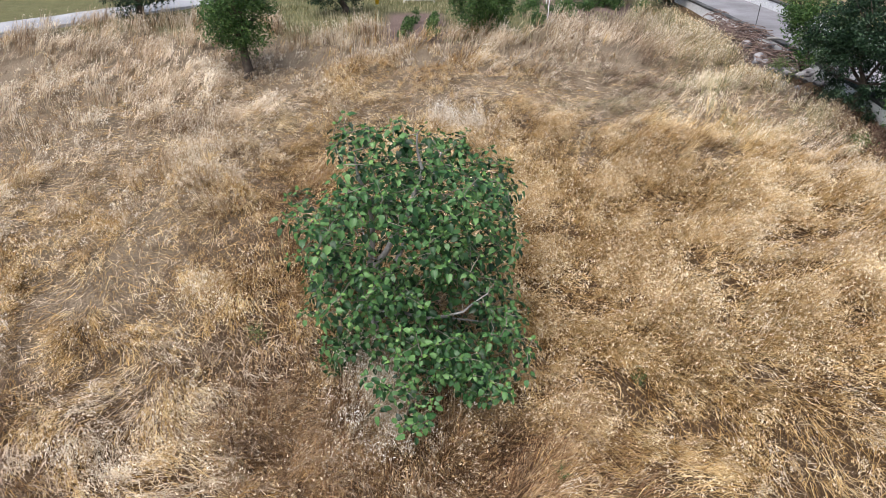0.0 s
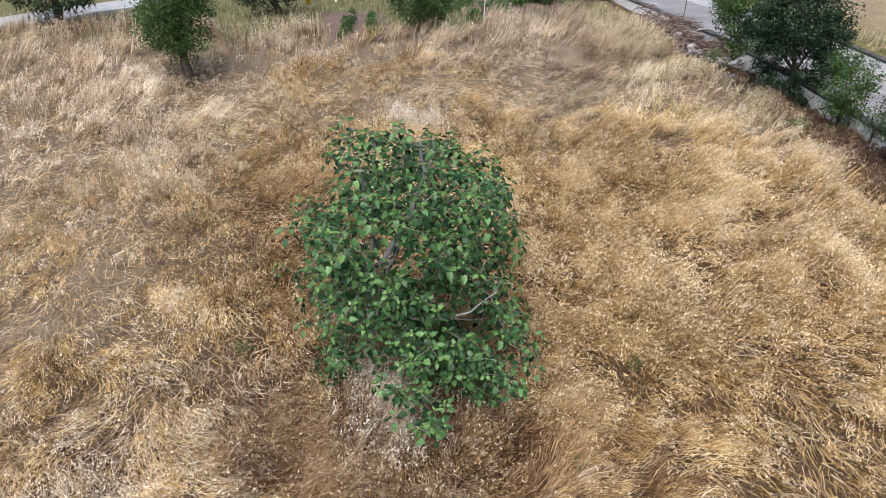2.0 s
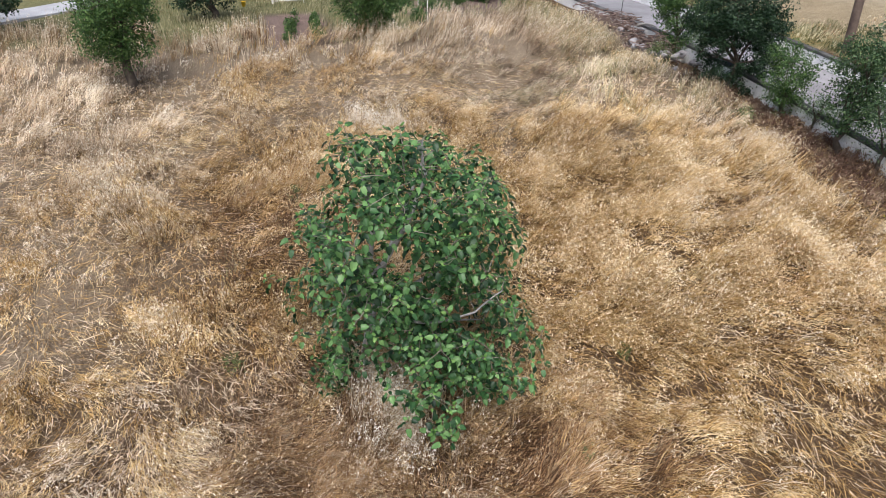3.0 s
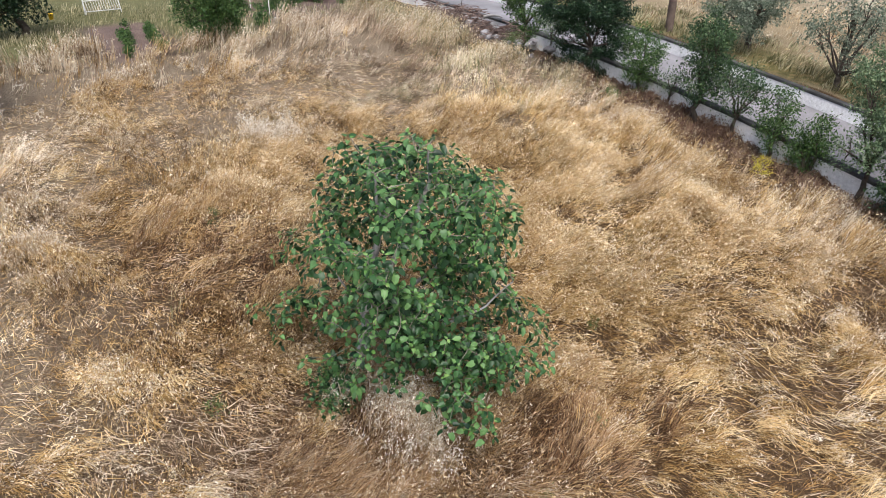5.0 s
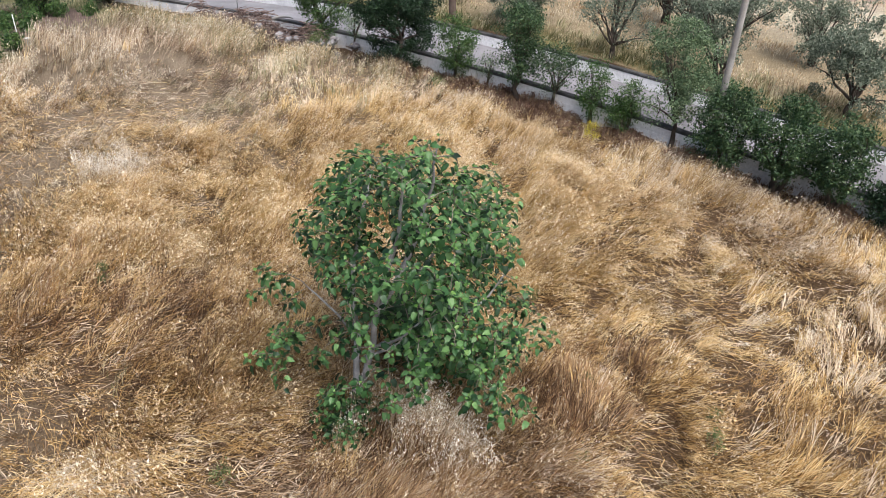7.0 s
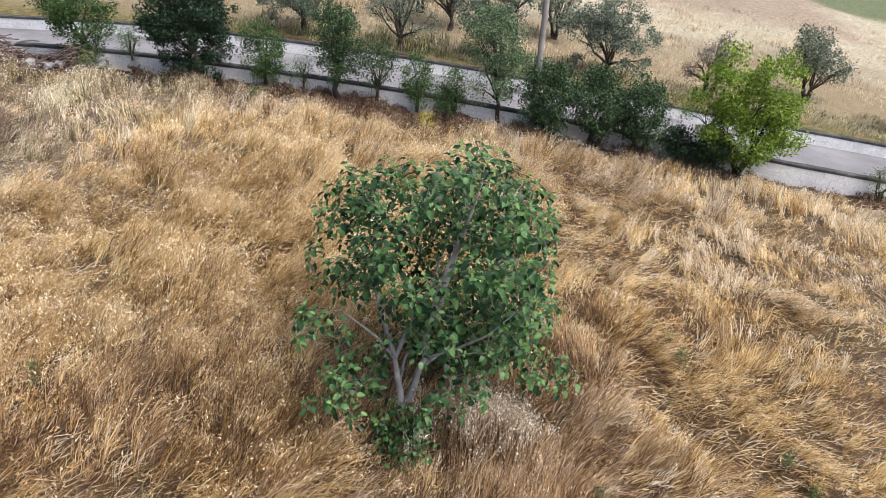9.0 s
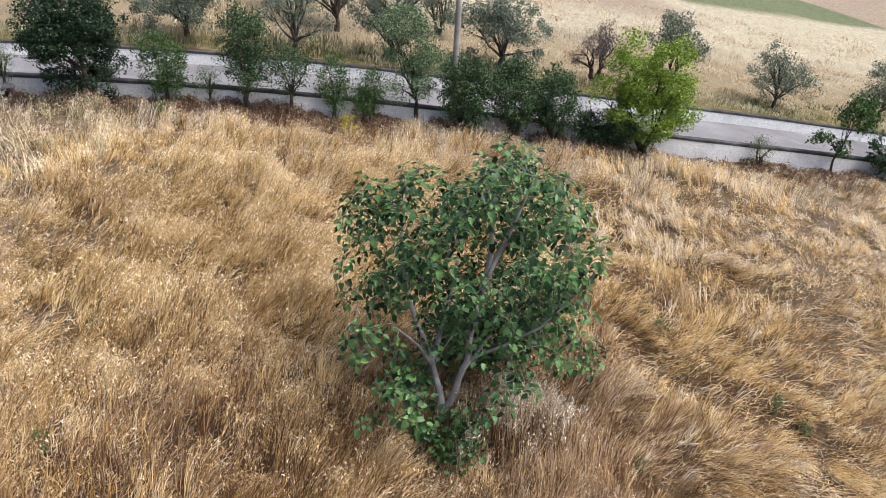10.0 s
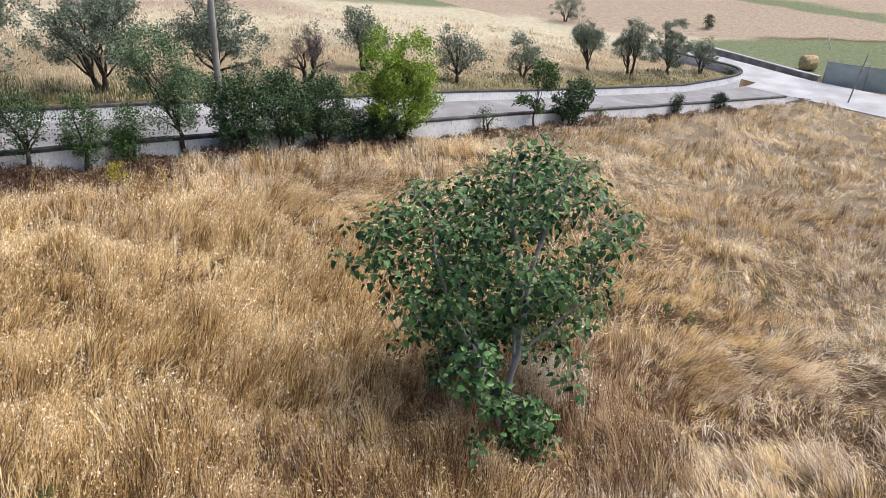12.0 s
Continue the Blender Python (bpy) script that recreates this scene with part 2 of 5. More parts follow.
def ground_z(x, y):
    x, y = np.asarray(x, float), np.asarray(y, float)
    west = wall_top(y) - np.interp(y, [-12, -4, 5, 19, 24], [0.5, 0.55, 0.63, 0.66, 0.42]) + across_fall(y) * (np.clip(x, -25, 11) - 11)
    west = west + thatch(x, y) * np.clip((25 - y) / 2, 0.2, 1)
    south = np.clip((-26 - y) / 3, 0, 1)
    lane = wall_top(y) - 0.62
    west = west * (1 - south) + lane * south
    east = wall_top(y) - 0.02 + 0.03 * np.clip(x - 14.7, 0, 30) + (vnoise(x, y, 3.1, 9) - 0.5) * 0.1
    z = np.where(x < 11.05, west, np.where(x < 14.85, lane, east))
    low = np.clip((-29 - y) / 2, 0, 1)
    return z * (1 - low) + low * (wall_top(y) - 0.45 + 0.01 * np.clip(x - 14.7, 0, 30))


def gz(x, y):
    return float(ground_z(x, y))


def axis(a, b, step, far):
    mid = np.arange(a, b + 1e-6, step)
    lo = a - np.cumsum(step * 1.35 ** np.arange(1, far))
    hi = b + np.cumsum(step * 1.35 ** np.arange(1, far))
    return np.concatenate([lo[::-1], mid, hi])


gx = np.unique(np.concatenate([axis(-24, 44, 0.5, 22), np.arange(-9, 10.8, 0.25), [11.02, 11.1, 14.8, 14.88]]))
gy = np.unique(np.concatenate([axis(-66, 44, 0.5, 22), np.arange(1, 23, 0.25)]))
GX, GY = np.meshgrid(gx, gy, indexing="ij")
GV = np.stack([GX, GY, ground_z(GX, GY)], -1).reshape(-1, 3)
ci = (np.arange(len(gx) - 1)[:, None] * len(gy) + np.arange(len(gy) - 1)[None]).ravel()
GT = np.concatenate([np.stack([ci, ci + len(gy), ci + len(gy) + 1], 1), np.stack([ci, ci + len(gy) + 1, ci + 1], 1)])


def soft(v, a, b):
    return np.clip((v - a) / (b - a), 0, 1)


# which kind of ground lies where, as broad zones with ragged edges
wx = GX.ravel() + (vnoise(GX, GY, 2.0, 21).ravel() - 0.5) * 1.5
wy = GY.ravel() + (vnoise(GX, GY, 2.0, 31).ravel() - 0.5) * 1.5
zones = {
    "thatched": np.maximum(soft(wy, 14, 17), np.maximum(soft(-wx, 3, 6) * soft(wy, 8, 11), soft(-wy, -3, 3))) * soft(-wx, -10.9, -10.0),
    "lawn": soft(wy - 3.5 * soft(wx, 3, 5), 25.5, 27.0) * soft(-wx, -11, -10.5),
    "garden": soft(wy, 24.0, 25.0) * np.maximum(soft(wx, -2.6, -2.0) * soft(-wx, -0.9, -0.3) * soft(-wy, -31.5, -30.5), soft(wx, 3.6, 4.4) * soft(-wx, -9.6, -9.0) * soft(wy, 29.0, 30.0) * soft(-wy, -37, -35)),
    "grove": soft(wx, 14.6, 14.8) * soft(-wx, -27, -22) * soft(wy, -30, -28),
    "pale_field": soft(wx + 3.0 * (vnoise(GX, GY, 3.5, 41).ravel() - 0.5), 20.5, 27) * soft(-wx, -48, -42),
    "plough": np.maximum(np.maximum(soft(wx, 31, 35) * soft(wy, -11, -9), soft(wx, 41, 43) * soft(-wy, 32, 34)), soft(1.14 * (wx - 24.3) - 45.2 - wy, 0, 1.5) * soft(-wy, 36, 38)),
    "green": np.maximum(np.maximum(soft(-wy, 36.5, 37.5) * soft(wy - 1.14 * (wx - 24.3) + 45.2, 0, 1.5) * soft(-wx, -27, -24), soft(-wy, 63.3, 64.3) * soft(wy, -69.3, -68.3)), soft(wx + 4 * soft(-wy, 10, 12), 45, 47) * soft(wy, -34, -32)),
    "verge": soft(wx, 14.7, 14.9) * soft(-wx, -17.6, -15.8) * soft(wy, -29, -28),
}

m, nt, b = mat_base("field_ground", 0.95, 0.1)
fine = noise_tex(nt, 26.0, 6.0, 0.7)
mid = noise_tex(nt, 2.2, 5.0, 0.6)
base = ramp(nt, fine, [(0.3, (0.032, 0.02, 0.012)), (0.5, (0.085, 0.055, 0.032)), (0.7, (0.2, 0.14, 0.08))])
layers = [
    ("thatched", [(0.3, (0.08, 0.06, 0.041)), (0.5, (0.19, 0.15, 0.108)), (0.7, (0.38, 0.32, 0.24))]),
    ("lawn", [(0.3, (0.06, 0.07, 0.03)), (0.5, (0.13, 0.13, 0.062)), (0.7, (0.25, 0.215, 0.125))]),
    ("garden", [(0.3, (0.09, 0.062, 0.052)), (0.55, (0.17, 0.125, 0.11)), (0.75, (0.25, 0.2, 0.17))]),
    ("grove", [(0.3, (0.13, 0.1, 0.06)), (0.5, (0.265, 0.213, 0.137)), (0.7, (0.44, 0.37, 0.26))]),
    ("verge", [(0.3, (0.07, 0.075, 0.028)), (0.5, (0.16, 0.14, 0.06)), (0.7, (0.34, 0.24, 0.12))]),
    ("pale_field", [(0.3, (0.29, 0.255, 0.18)), (0.5, (0.41, 0.37, 0.28)), (0.7, (0.53, 0.49, 0.39))]),
    ("plough", [(0.3, (0.22, 0.17, 0.125)), (0.5, (0.31, 0.25, 0.195)), (0.7, (0.4, 0.335, 0.27))]),
    ("green", [(0.3, (0.085, 0.105, 0.06)), (0.5, (0.14, 0.165, 0.095)), (0.7, (0.2, 0.22, 0.135))]),
]
for zone, stops in layers:
    at = nt.nodes.new("ShaderNodeAttribute")
    at.attribute_name = zone
    base = mixc(nt, at.outputs["Fac"], base, ramp(nt, fine if zone in ("lawn", "garden", "grove", "thatched") else noise_tex(nt, 5.0, 6.0, 0.7), stops))
patchy = ramp(nt, mid, [(0.3, (0.7, 0.68, 0.66)), (0.65, (1.0, 1.0, 1.0))])
nt.links.new(mixc(nt, 0.8, base, patchy, "MULTIPLY"), b.inputs["Base Color"])
bump(nt, b, fine, 0.8, 0.05)
ground_me = raw_mesh("ground", GV, GT, m)
for zone, values in zones.items():
    ground_me.attributes.new(zone, "FLOAT", "POINT").data.foreach_set("value", np.clip(values, 0, 1).astype(np.float32))
ground_me.shade_smooth()
tagged(new("ground", ground_me), "sloping dry field soil littered with straw", "ground", kind="structure")


# ---- lane between two low walls ----
def sweep(name, path, profile, mat, closed=True, rough=0.012):
    """A bar along a path of (x, y, z): profile is a ring of (offset to the right, height)."""
    pts = [Vector(q) for q in path]
    k = len(profile)
    verts, tris = [], []
    for i, q in enumerate(pts):
        along = pts[min(i + 1, len(pts) - 1)] - pts[max(i - 1, 0)]
        right = Vector((along.y, -along.x, 0)).normalized()
        for o, h in profile:
            w = rough * noise.noise(Vector((q.x * 0.9, q.y * 0.9, o * 3)))
            verts.append(q + right * (o + w) + Vector((0, 0, h + w * 0.8)))
    for i in range(len(pts) - 1):
        for j in range(k):
            a, c = i * k + j, i * k + (j + 1) % k
            tris += [(a, c, c + k), (a, c + k, a + k)]
    for end in (0, (len(pts) - 1) * k):
        tris += [(end, end + j, end + j + 1) for j in range(1, k - 1)]
    me = raw_mesh(name, verts, tris, mat)
    b2 = bmesh.new()
    b2.from_mesh(me)
    bmesh.ops.recalc_face_normals(b2, faces=b2.faces)
    b2.to_mesh(me)
    b2.free()
    me.shade_flat()
    return me


def along_lane(x, y0, y1, rise=None, step=0.7):
    n = int(abs(y1 - y0) / step) + 1
    return [(x, y, float(wall_top(y)) + (float(rise(y)) if rise else 0.0)) for y in np.linspace(y0, y1, n)]


road = tagged(new("road", sweep("road", along_lane(12.95, -29, 46), [(-1.8, -0.43), (0, -0.39), (1.8, -0.43), (1.8, -0.8), (-1.8, -0.8)], ASPHALT)),
              "worn pale grey asphalt lane between low walls", "road", kind="structure")
CAP = [(-0.115, -0.08), (-0.115, -0.01), (-0.1, 0.0), (0.1, 0.0), (0.115, -0.01), (0.115, -0.08)]
west_path = along_lane(11.1, -26.8, 41)
end_rise = lambda y: 0.5 * soft(-np.asarray(y), 21.5, 28.5)
east_path = along_lane(14.8, 44, -27.8, end_rise)
z_end = east_path[-1][2]
east_path += [(14.8 + 2.0 * (1 - math.cos(a)), -27.8 - 2.0 * math.sin(a), z_end) for a in np.linspace(0.2, 1.57, 7)] + [(18 + 1.5 * k, -29.8 - 0.5 * k, z_end - 0.1 * k) for k in range(1, 4)]
BLOCK_L, BLOCK_H = 0.4, 0.195
JOINT = spotted("pale_mortar", (0.55, 0.55, 0.57), (0.68, 0.68, 0.7), (0.76, 0.76, 0.77), 3.0, 40.0)
for nm, path in (("wall_west", west_path), ("wall_east", east_path)):
    tagged(new(nm, sweep(nm, path, [(-0.092, -0.08), (0.092, -0.08), (0.092, -1.3), (-0.092, -1.3)], JOINT)), "low wall of white concrete blocks along the lane", "wall", kind="structure")
    part("coping", sweep("coping", path, CAP, COPING), bpy.data.objects[nm], "dark weathered coping")


def block_mesh(length):
    """A white-washed concrete block with softened edges."""
    bm = bmesh.new()
    bmesh.ops.create_cube(bm, size=1.0, matrix=Matrix.Diagonal((0.2, length - 0.006, BLOCK_H - 0.006, 1)))
    bmesh.ops.bevel(bm, geom=bm.edges[:], offset=0.004, segments=1, affect="EDGES")
    return bm_mesh("block", bm, PLASTER)


def flat_path(name, centre, half, mat, lift=0.03, thick=0.25):
    """A paved strip that lies just over the ground along a centre line."""
    pts = []
    for a, c in zip(centre[:-1], centre[1:]):
        n = max(2, int(math.dist(a, c) / 0.8))
        pts += [(a[0] + (c[0] - a[0]) * i / n, a[1] + (c[1] - a[1]) * i / n) for i in range(n)]
    pts.append(centre[-1])
    path = [(x, y, gz(x, y) + lift) for x, y in pts]
    return sweep(name, path, [(-half, 0.0), (0, 0.03), (half, 0.0), (half, -thick), (-half, -thick)], mat, rough=0.03)


tagged(new("junction_paving", flat_path("junction_paving", [(25, -34.1), (20, -33.4), (13, -31.9), (4, -32.2), (-14, -34.5)], 2.4, CONCRETE, 0.1)),
       "pale concrete road that meets the lane", "road", kind="structure")
tagged(new("junction_apron", flat_path("junction_apron", [(13.2, -28.6), (13.9, -30.0), (13.9, -32.4)], 2.7, CONCRETE, 0.07)),
       "pale concrete where the lane meets the road", "road", kind="structure")
tagged(new("path", flat_path("path", [(-22.5, 18.0), (-19.2, 22.6), (-16.2, 26.6), (-12.9, 31.2), (-9.6, 35.6), (-3, 42)], 1.15, CONCRETE, 0.08)),
       "pale concrete path across the lawn", "path", kind="structure")

# ---- utility poles ----
def utility_pole(x, y, height, r0, r1, mat, label, lean=(0.0, 0.0)):
    z = gz(x, y) - 0.3
    t = thing("utility_pole", (x, y, z), label, "pole")
    pts = [(lean[0] * k / 8, lean[1] * k / 8, height * k / 8) for k in range(9)]
    part("pole", raw_mesh("pole", *tube(pts, [r0 + (r1 - r0) * k / 8 for k in range(9)], 14, 0.04), mat), t)
    part("band", raw_mesh("band", *tube([(lean[0] * 0.5, lean[1] * 0.5, height * 0.5 - 0.03), (lean[0] * 0.5, lean[1] * 0.5, height * 0.5 + 0.03)], [(r0 + r1) / 2 + 0.012] * 2, 14), COPING), t, "dark metal band")
    return t


POLE_GREY = spotted("grey_pole_concrete", (0.22, 0.21, 0.2), (0.3, 0.29, 0.28), (0.38, 0.37, 0.36), 2.0, 40.0)
POLE_WOOD = spotted("old_pole_wood", (0.07, 0.05, 0.045), (0.12, 0.09, 0.075), (0.17, 0.13, 0.11), 3.0, 50.0)
utility_pole(10.75, 7.75, 9.0, 0.09, 0.065, POLE_GREY, "tall grey concrete utility pole beside the lane wall", (0.0, -0.5))
utility_pole(15.5, 18.9, 9.0, 0.14, 0.1, POLE_WOOD, "dark brown wooden utility pole behind the far wall", (0.25, 0.2))


# ---- trees ----
def inside_lumps(n, lumps, shell=0.45):
    """n places in a set of ellipsoids (centre, radii), more of them towards the outside."""
    w = np.array([l[3] * l[4] * l[5] for l in lumps])
    pick = rng.choice(len(lumps), n, p=w / w.sum())
    L = np.array(lumps)[pick]
    d = unit(rng.normal(size=(n, 3)))
    r = (shell + (1 - shell) * rng.random(n)) ** 0.6
    return L[:, :3] + d * r[:, None] * L[:, 3:6]


def tree(name, x, y, label, category, lumps, trunk_r, leaf_mat, bark, leaf=0.09, leaves=2500, clumps=60, clump_r=0.2, limbs=9, stems=1, fork=0.35, up=0.6, aspect=0.55, group="", sparse=1.0):
    """A tree: crooked trunk or stems, limbs that reach into the crown, and a crown of many small leaves in clumps."""
    t = thing(name, (x, y, gz(x, y) - 0.06), label, category, group)
    centres = inside_lumps(clumps, lumps)
    crown_mid = np.average(np.array(lumps)[:, :3], axis=0)
    top_z = max(l[2] + l[5] for l in lumps)
    fork_z = max(0.15, fork * top_z)
    forks = []
    for s in range(stems):
        a = 2 * math.pi * (s + 0.3) / stems
        off = 0.0 if stems == 1 else 0.5
        f = Vector((crown_mid[0] * 0.35 + off * math.cos(a) * fork_z * 0.6, crown_mid[1] * 0.35 + off * math.sin(a) * fork_z * 0.6, fork_z))
        pts = bend((0.04 * math.cos(a), 0.04 * math.sin(a), 0), f, 0.0, 6, 0.1)
        wood = part("trunk" if stems == 1 else "stem", raw_mesh("trunk", *tube(pts, [trunk_r * (1.35 - 0.6 * k / 6) for k in range(7)], 8, 0.25), bark), t)
        forks.append((f, wood))
    order = centres[np.argsort(rng.random(len(centres)))]
    branch = []
    for k in range(min(limbs, len(order))):
        c = Vector(order[k])
        f, wood = min(forks, key=lambda q: (q[0] - c).length)
        pts = bend(f, f.lerp(c, 0.92), 0.08, 5, 0.09)
        r = trunk_r * random.uniform(0.4, 0.62)
        part("limb", raw_mesh("limb", *tube(pts, [r * (1 - 0.8 * i / 5) for i in range(6)], 6, 0.2), bark), wood)
        mid = pts[3]
        for c2 in order[np.argsort(np.linalg.norm(order - np.array(c), axis=1))[1:4]]:
            tw = bend(mid, Vector(c2), 0.05, 3, 0.08)
            branch.append(tube(tw, [r * 0.35, r * 0.28, r * 0.2, r * 0.1], 4))
    if branch:
        part("brushwood", raw_mesh("brushwood", *join_raw(branch), bark), t, kind="stuff")
    per = rng.integers(0, len(centres), leaves)
    spread = clump_r * rng.uniform(0.6, 1.25, len(centres))
    pos = centres[per] + np.clip(rng.normal(size=(leaves, 3)), -1.5, 1.5) * spread[per][:, None] * np.array([1, 1, 0.8]) * sparse
    pos = pos[pos[:, 2] > 0.05]
    part("crown", raw_mesh("crown", *leaf_cloud(pos, leaf, up, 0.25, aspect), leaf_mat), t)
    return t


def round_lumps(h, r, low=0.25, n=5, seed=0):
    """Uneven lumps for a crown of height h and half-width r whose lowest leaves hang at low * h."""
    rs = random.Random(seed)
    out = [(0, 0, h * (low + (1 - low) * 0.5), r * 0.72, r * 0.72, h * (1 - low) * 0.5)]
    for k in range(n):
        a = rs.uniform(0, 6.28)
        d = r * rs.uniform(0.3, 0.6)
        z = h * (low + (1 - low) * rs.uniform(0.25, 0.8))
        q = r * rs.uniform(0.35, 0.55)
        out.append((d * math.cos(a), d * math.sin(a), z, q, q, min(q * 0.9, z - 0.05)))
    return out


def olive_lumps(h, r, n=6, seed=0):
    """Rounded heads of foliage, some low, on an open, spreading crown."""
    rs = random.Random(seed)
    out = []
    for k in range(n):
        a = 6.28 * (k + rs.uniform(-0.3, 0.3)) / n
        d = r * rs.uniform(0.4, 0.72)
        q = r * rs.uniform(0.4, 0.58)
        out.append((d * math.cos(a), d * math.sin(a), h * rs.uniform(0.36, 0.76), q, q, q * 0.95))
    out.append((rs.uniform(-0.2, 0.2) * r, rs.uniform(-0.2, 0.2) * r, h * 0.82, r * 0.5, r * 0.5, h * 0.18))
    out.append((rs.uniform(-0.2, 0.2) * r, rs.uniform(-0.2, 0.2) * r, h * 0.6, r * 0.5, r * 0.5, h * 0.2))
    return out


WALL_TREES = [
    # y, x, height, half-width, lowest leaves, leaves, mat, name, label, leaf size
    (21.2, 11.0, 2.9, 1.15, 0.08, 5200, GREEN_LEAF, "tree", "leafy green bush tree at the end of the lane wall", 0.1),
    (19.6, 10.8, 1.5, 0.45, 0.35, 500, GREY_LEAF, "sapling", "thin half-bare sapling by the lane wall", 0.07),
    (17.5, 10.6, 3.7, 1.55, 0.04, 14500, DARK_LEAF, "tree", "dense dark green tree by the lane wall", 0.1),
    (15.5, 10.8, 2.1, 0.78, 0.15, 3300, GREEN_LEAF, "sapling", "small bright green tree by the lane wall", 0.08),
    (14.4, 10.85, 1.1, 0.35, 0.3, 350, GREY_LEAF, "sapling", "thin half-bare sapling by the lane wall", 0.07),
    (13.4, 10.85, 3.1, 0.9, 0.2, 5000, HEDGE_LEAF, "tree", "slender green tree by the lane wall", 0.09),
    (12.2, 10.85, 2.1, 0.7, 0.3, 1700, HEDGE_LEAF, "sapling", "thin open tree by the lane wall", 0.08),
    (11.0, 10.85, 2.1, 0.6, 0.12, 1900, GREEN_LEAF, "sapling", "thin green tree by the lane wall", 0.08),
    (10.0, 10.85, 1.5, 0.55, 0.1, 2000, GREEN_LEAF, "shrub", "small green shrub by the lane wall", 0.08),
    (7.3, 10.6, 2.4, 1.05, 0.2, 5000, HEDGE_LEAF, "shrub", "dark green shrub by the lane wall", 0.1),
    (6.0, 10.6, 2.6, 1.05, 0.2, 5000, HEDGE_LEAF, "shrub", "tall dark green shrub by the lane wall", 0.1),
    (4.7, 10.6, 2.5, 0.95, 0.2, 4300, HEDGE_LEAF, "shrub", "dark green shrub by the lane wall", 0.1),
    (2.7, 10.6, 1.2, 0.6, 0.12, 2000, HEDGE_LEAF, "shrub", "low dark green shrub by the lane wall", 0.09),
    (3.5, 10.7, 1.35, 0.7, 0.15, 2200, DARK_LEAF, "shrub", "low dark shrub by the lane wall", 0.09),
    (-2.0, 10.75, 1.1, 0.4, 0.1, 450, WEED_LEAF, "shrub", "thin dry pale shrub by the lane wall", 0.06),
    (-8.6, 10.8, 0.6, 0.35, 0.1, 350, WEED_LEAF, "shrub", "low pale weed bush by the lane wall", 0.07),
    (-14.5, 10.8, 1.0, 0.3, 0.1, 700, DARK_LEAF, "shrub", "small dark shrub by the lane wall", 0.09),
    (-18.4, 10.8, 1.1, 0.42, 0.1, 900, DARK_LEAF, "shrub", "small dark shrub by the lane wall", 0.09),
]
for k, (y, x, h, r, low, n, leaf_mat, nm, lab, size) in enumerate(WALL_TREES):
    tree(nm, x, y, lab, "shrub" if nm == "shrub" else "tree", round_lumps(h, r, low, 7, k), 0.02 + 0.016 * h, leaf_mat, DARK_BARK, size * 0.74, int(n * 1.9), int(60 + 48 * h * r), 0.12, 8, 1 if nm != "shrub" else 3, 0.3)
tree("tree", 10.85, 8.7, "soft grey-green tree with a crooked stem by the lane wall", "tree",
     [(0.5, 0.1, 2.3, 0.8, 0.8, 0.8), (0.3, -0.5, 1.7, 0.6, 0.7, 0.6), (0.6, 0.4, 2.9, 0.6, 0.6, 0.5), (0.1, 0.2, 1.3, 0.6, 0.7, 0.4)], 0.06, GREY_LEAF, DARK_BARK, 0.065, 13000, 120, 0.16, 9, 1, 0.25)
tree("tree", 10.65, 1.9, "bright yellow-green leafy tree by the lane wall", "tree",
     [(0, 0.6, 2.7, 0.6, 0.6, 1.15), (0, -0.45, 2.45, 0.7, 0.75, 1.15), (0, 0.1, 1.25, 0.8, 1.0, 0.8), (0.1, -1.0, 1.35, 0.5, 0.5, 0.55), (0, 0.95, 1.5, 0.5, 0.5, 0.6), (0, 1.2, 2.1, 0.55, 0.55, 0.85), (0.1, 0.2, 2.2, 0.6, 0.8, 0.8), (0, -0.9, 2.0, 0.45, 0.5, 0.6)], 0.085, LIME_LEAF, DARK_BARK, 0.085, 19000, 210, 0.15, 10, 2, 0.2)
tree("sapling", 10.75, -4.5, "small crooked sapling with a thin bare stem by the lane wall", "tree",
     [(0.1, -0.45, 2.0, 0.5, 0.6, 0.55), (0, 0.55, 1.2, 0.3, 0.35, 0.2), (0, -0.1, 0.9, 0.25, 0.25, 0.25)], 0.035, GREEN_LEAF, DARK_BARK, 0.11, 1900, 50, 0.12, 8, 1, 0.3)
tree("tree", 10.75, -6.6, "small bushy green tree by the lane wall", "tree",
     [(0, 0.4, 1.2, 0.5, 0.5, 0.6), (0, -0.4, 1.3, 0.55, 0.6, 0.65), (0, 0, 0.7, 0.6, 0.7, 0.35), (0, -0.8, 1.0, 0.3, 0.35, 0.4)], 0.055, HEDGE_LEAF, DARK_BARK, 0.11, 3800, 90, 0.12, 10, 2, 0.15)

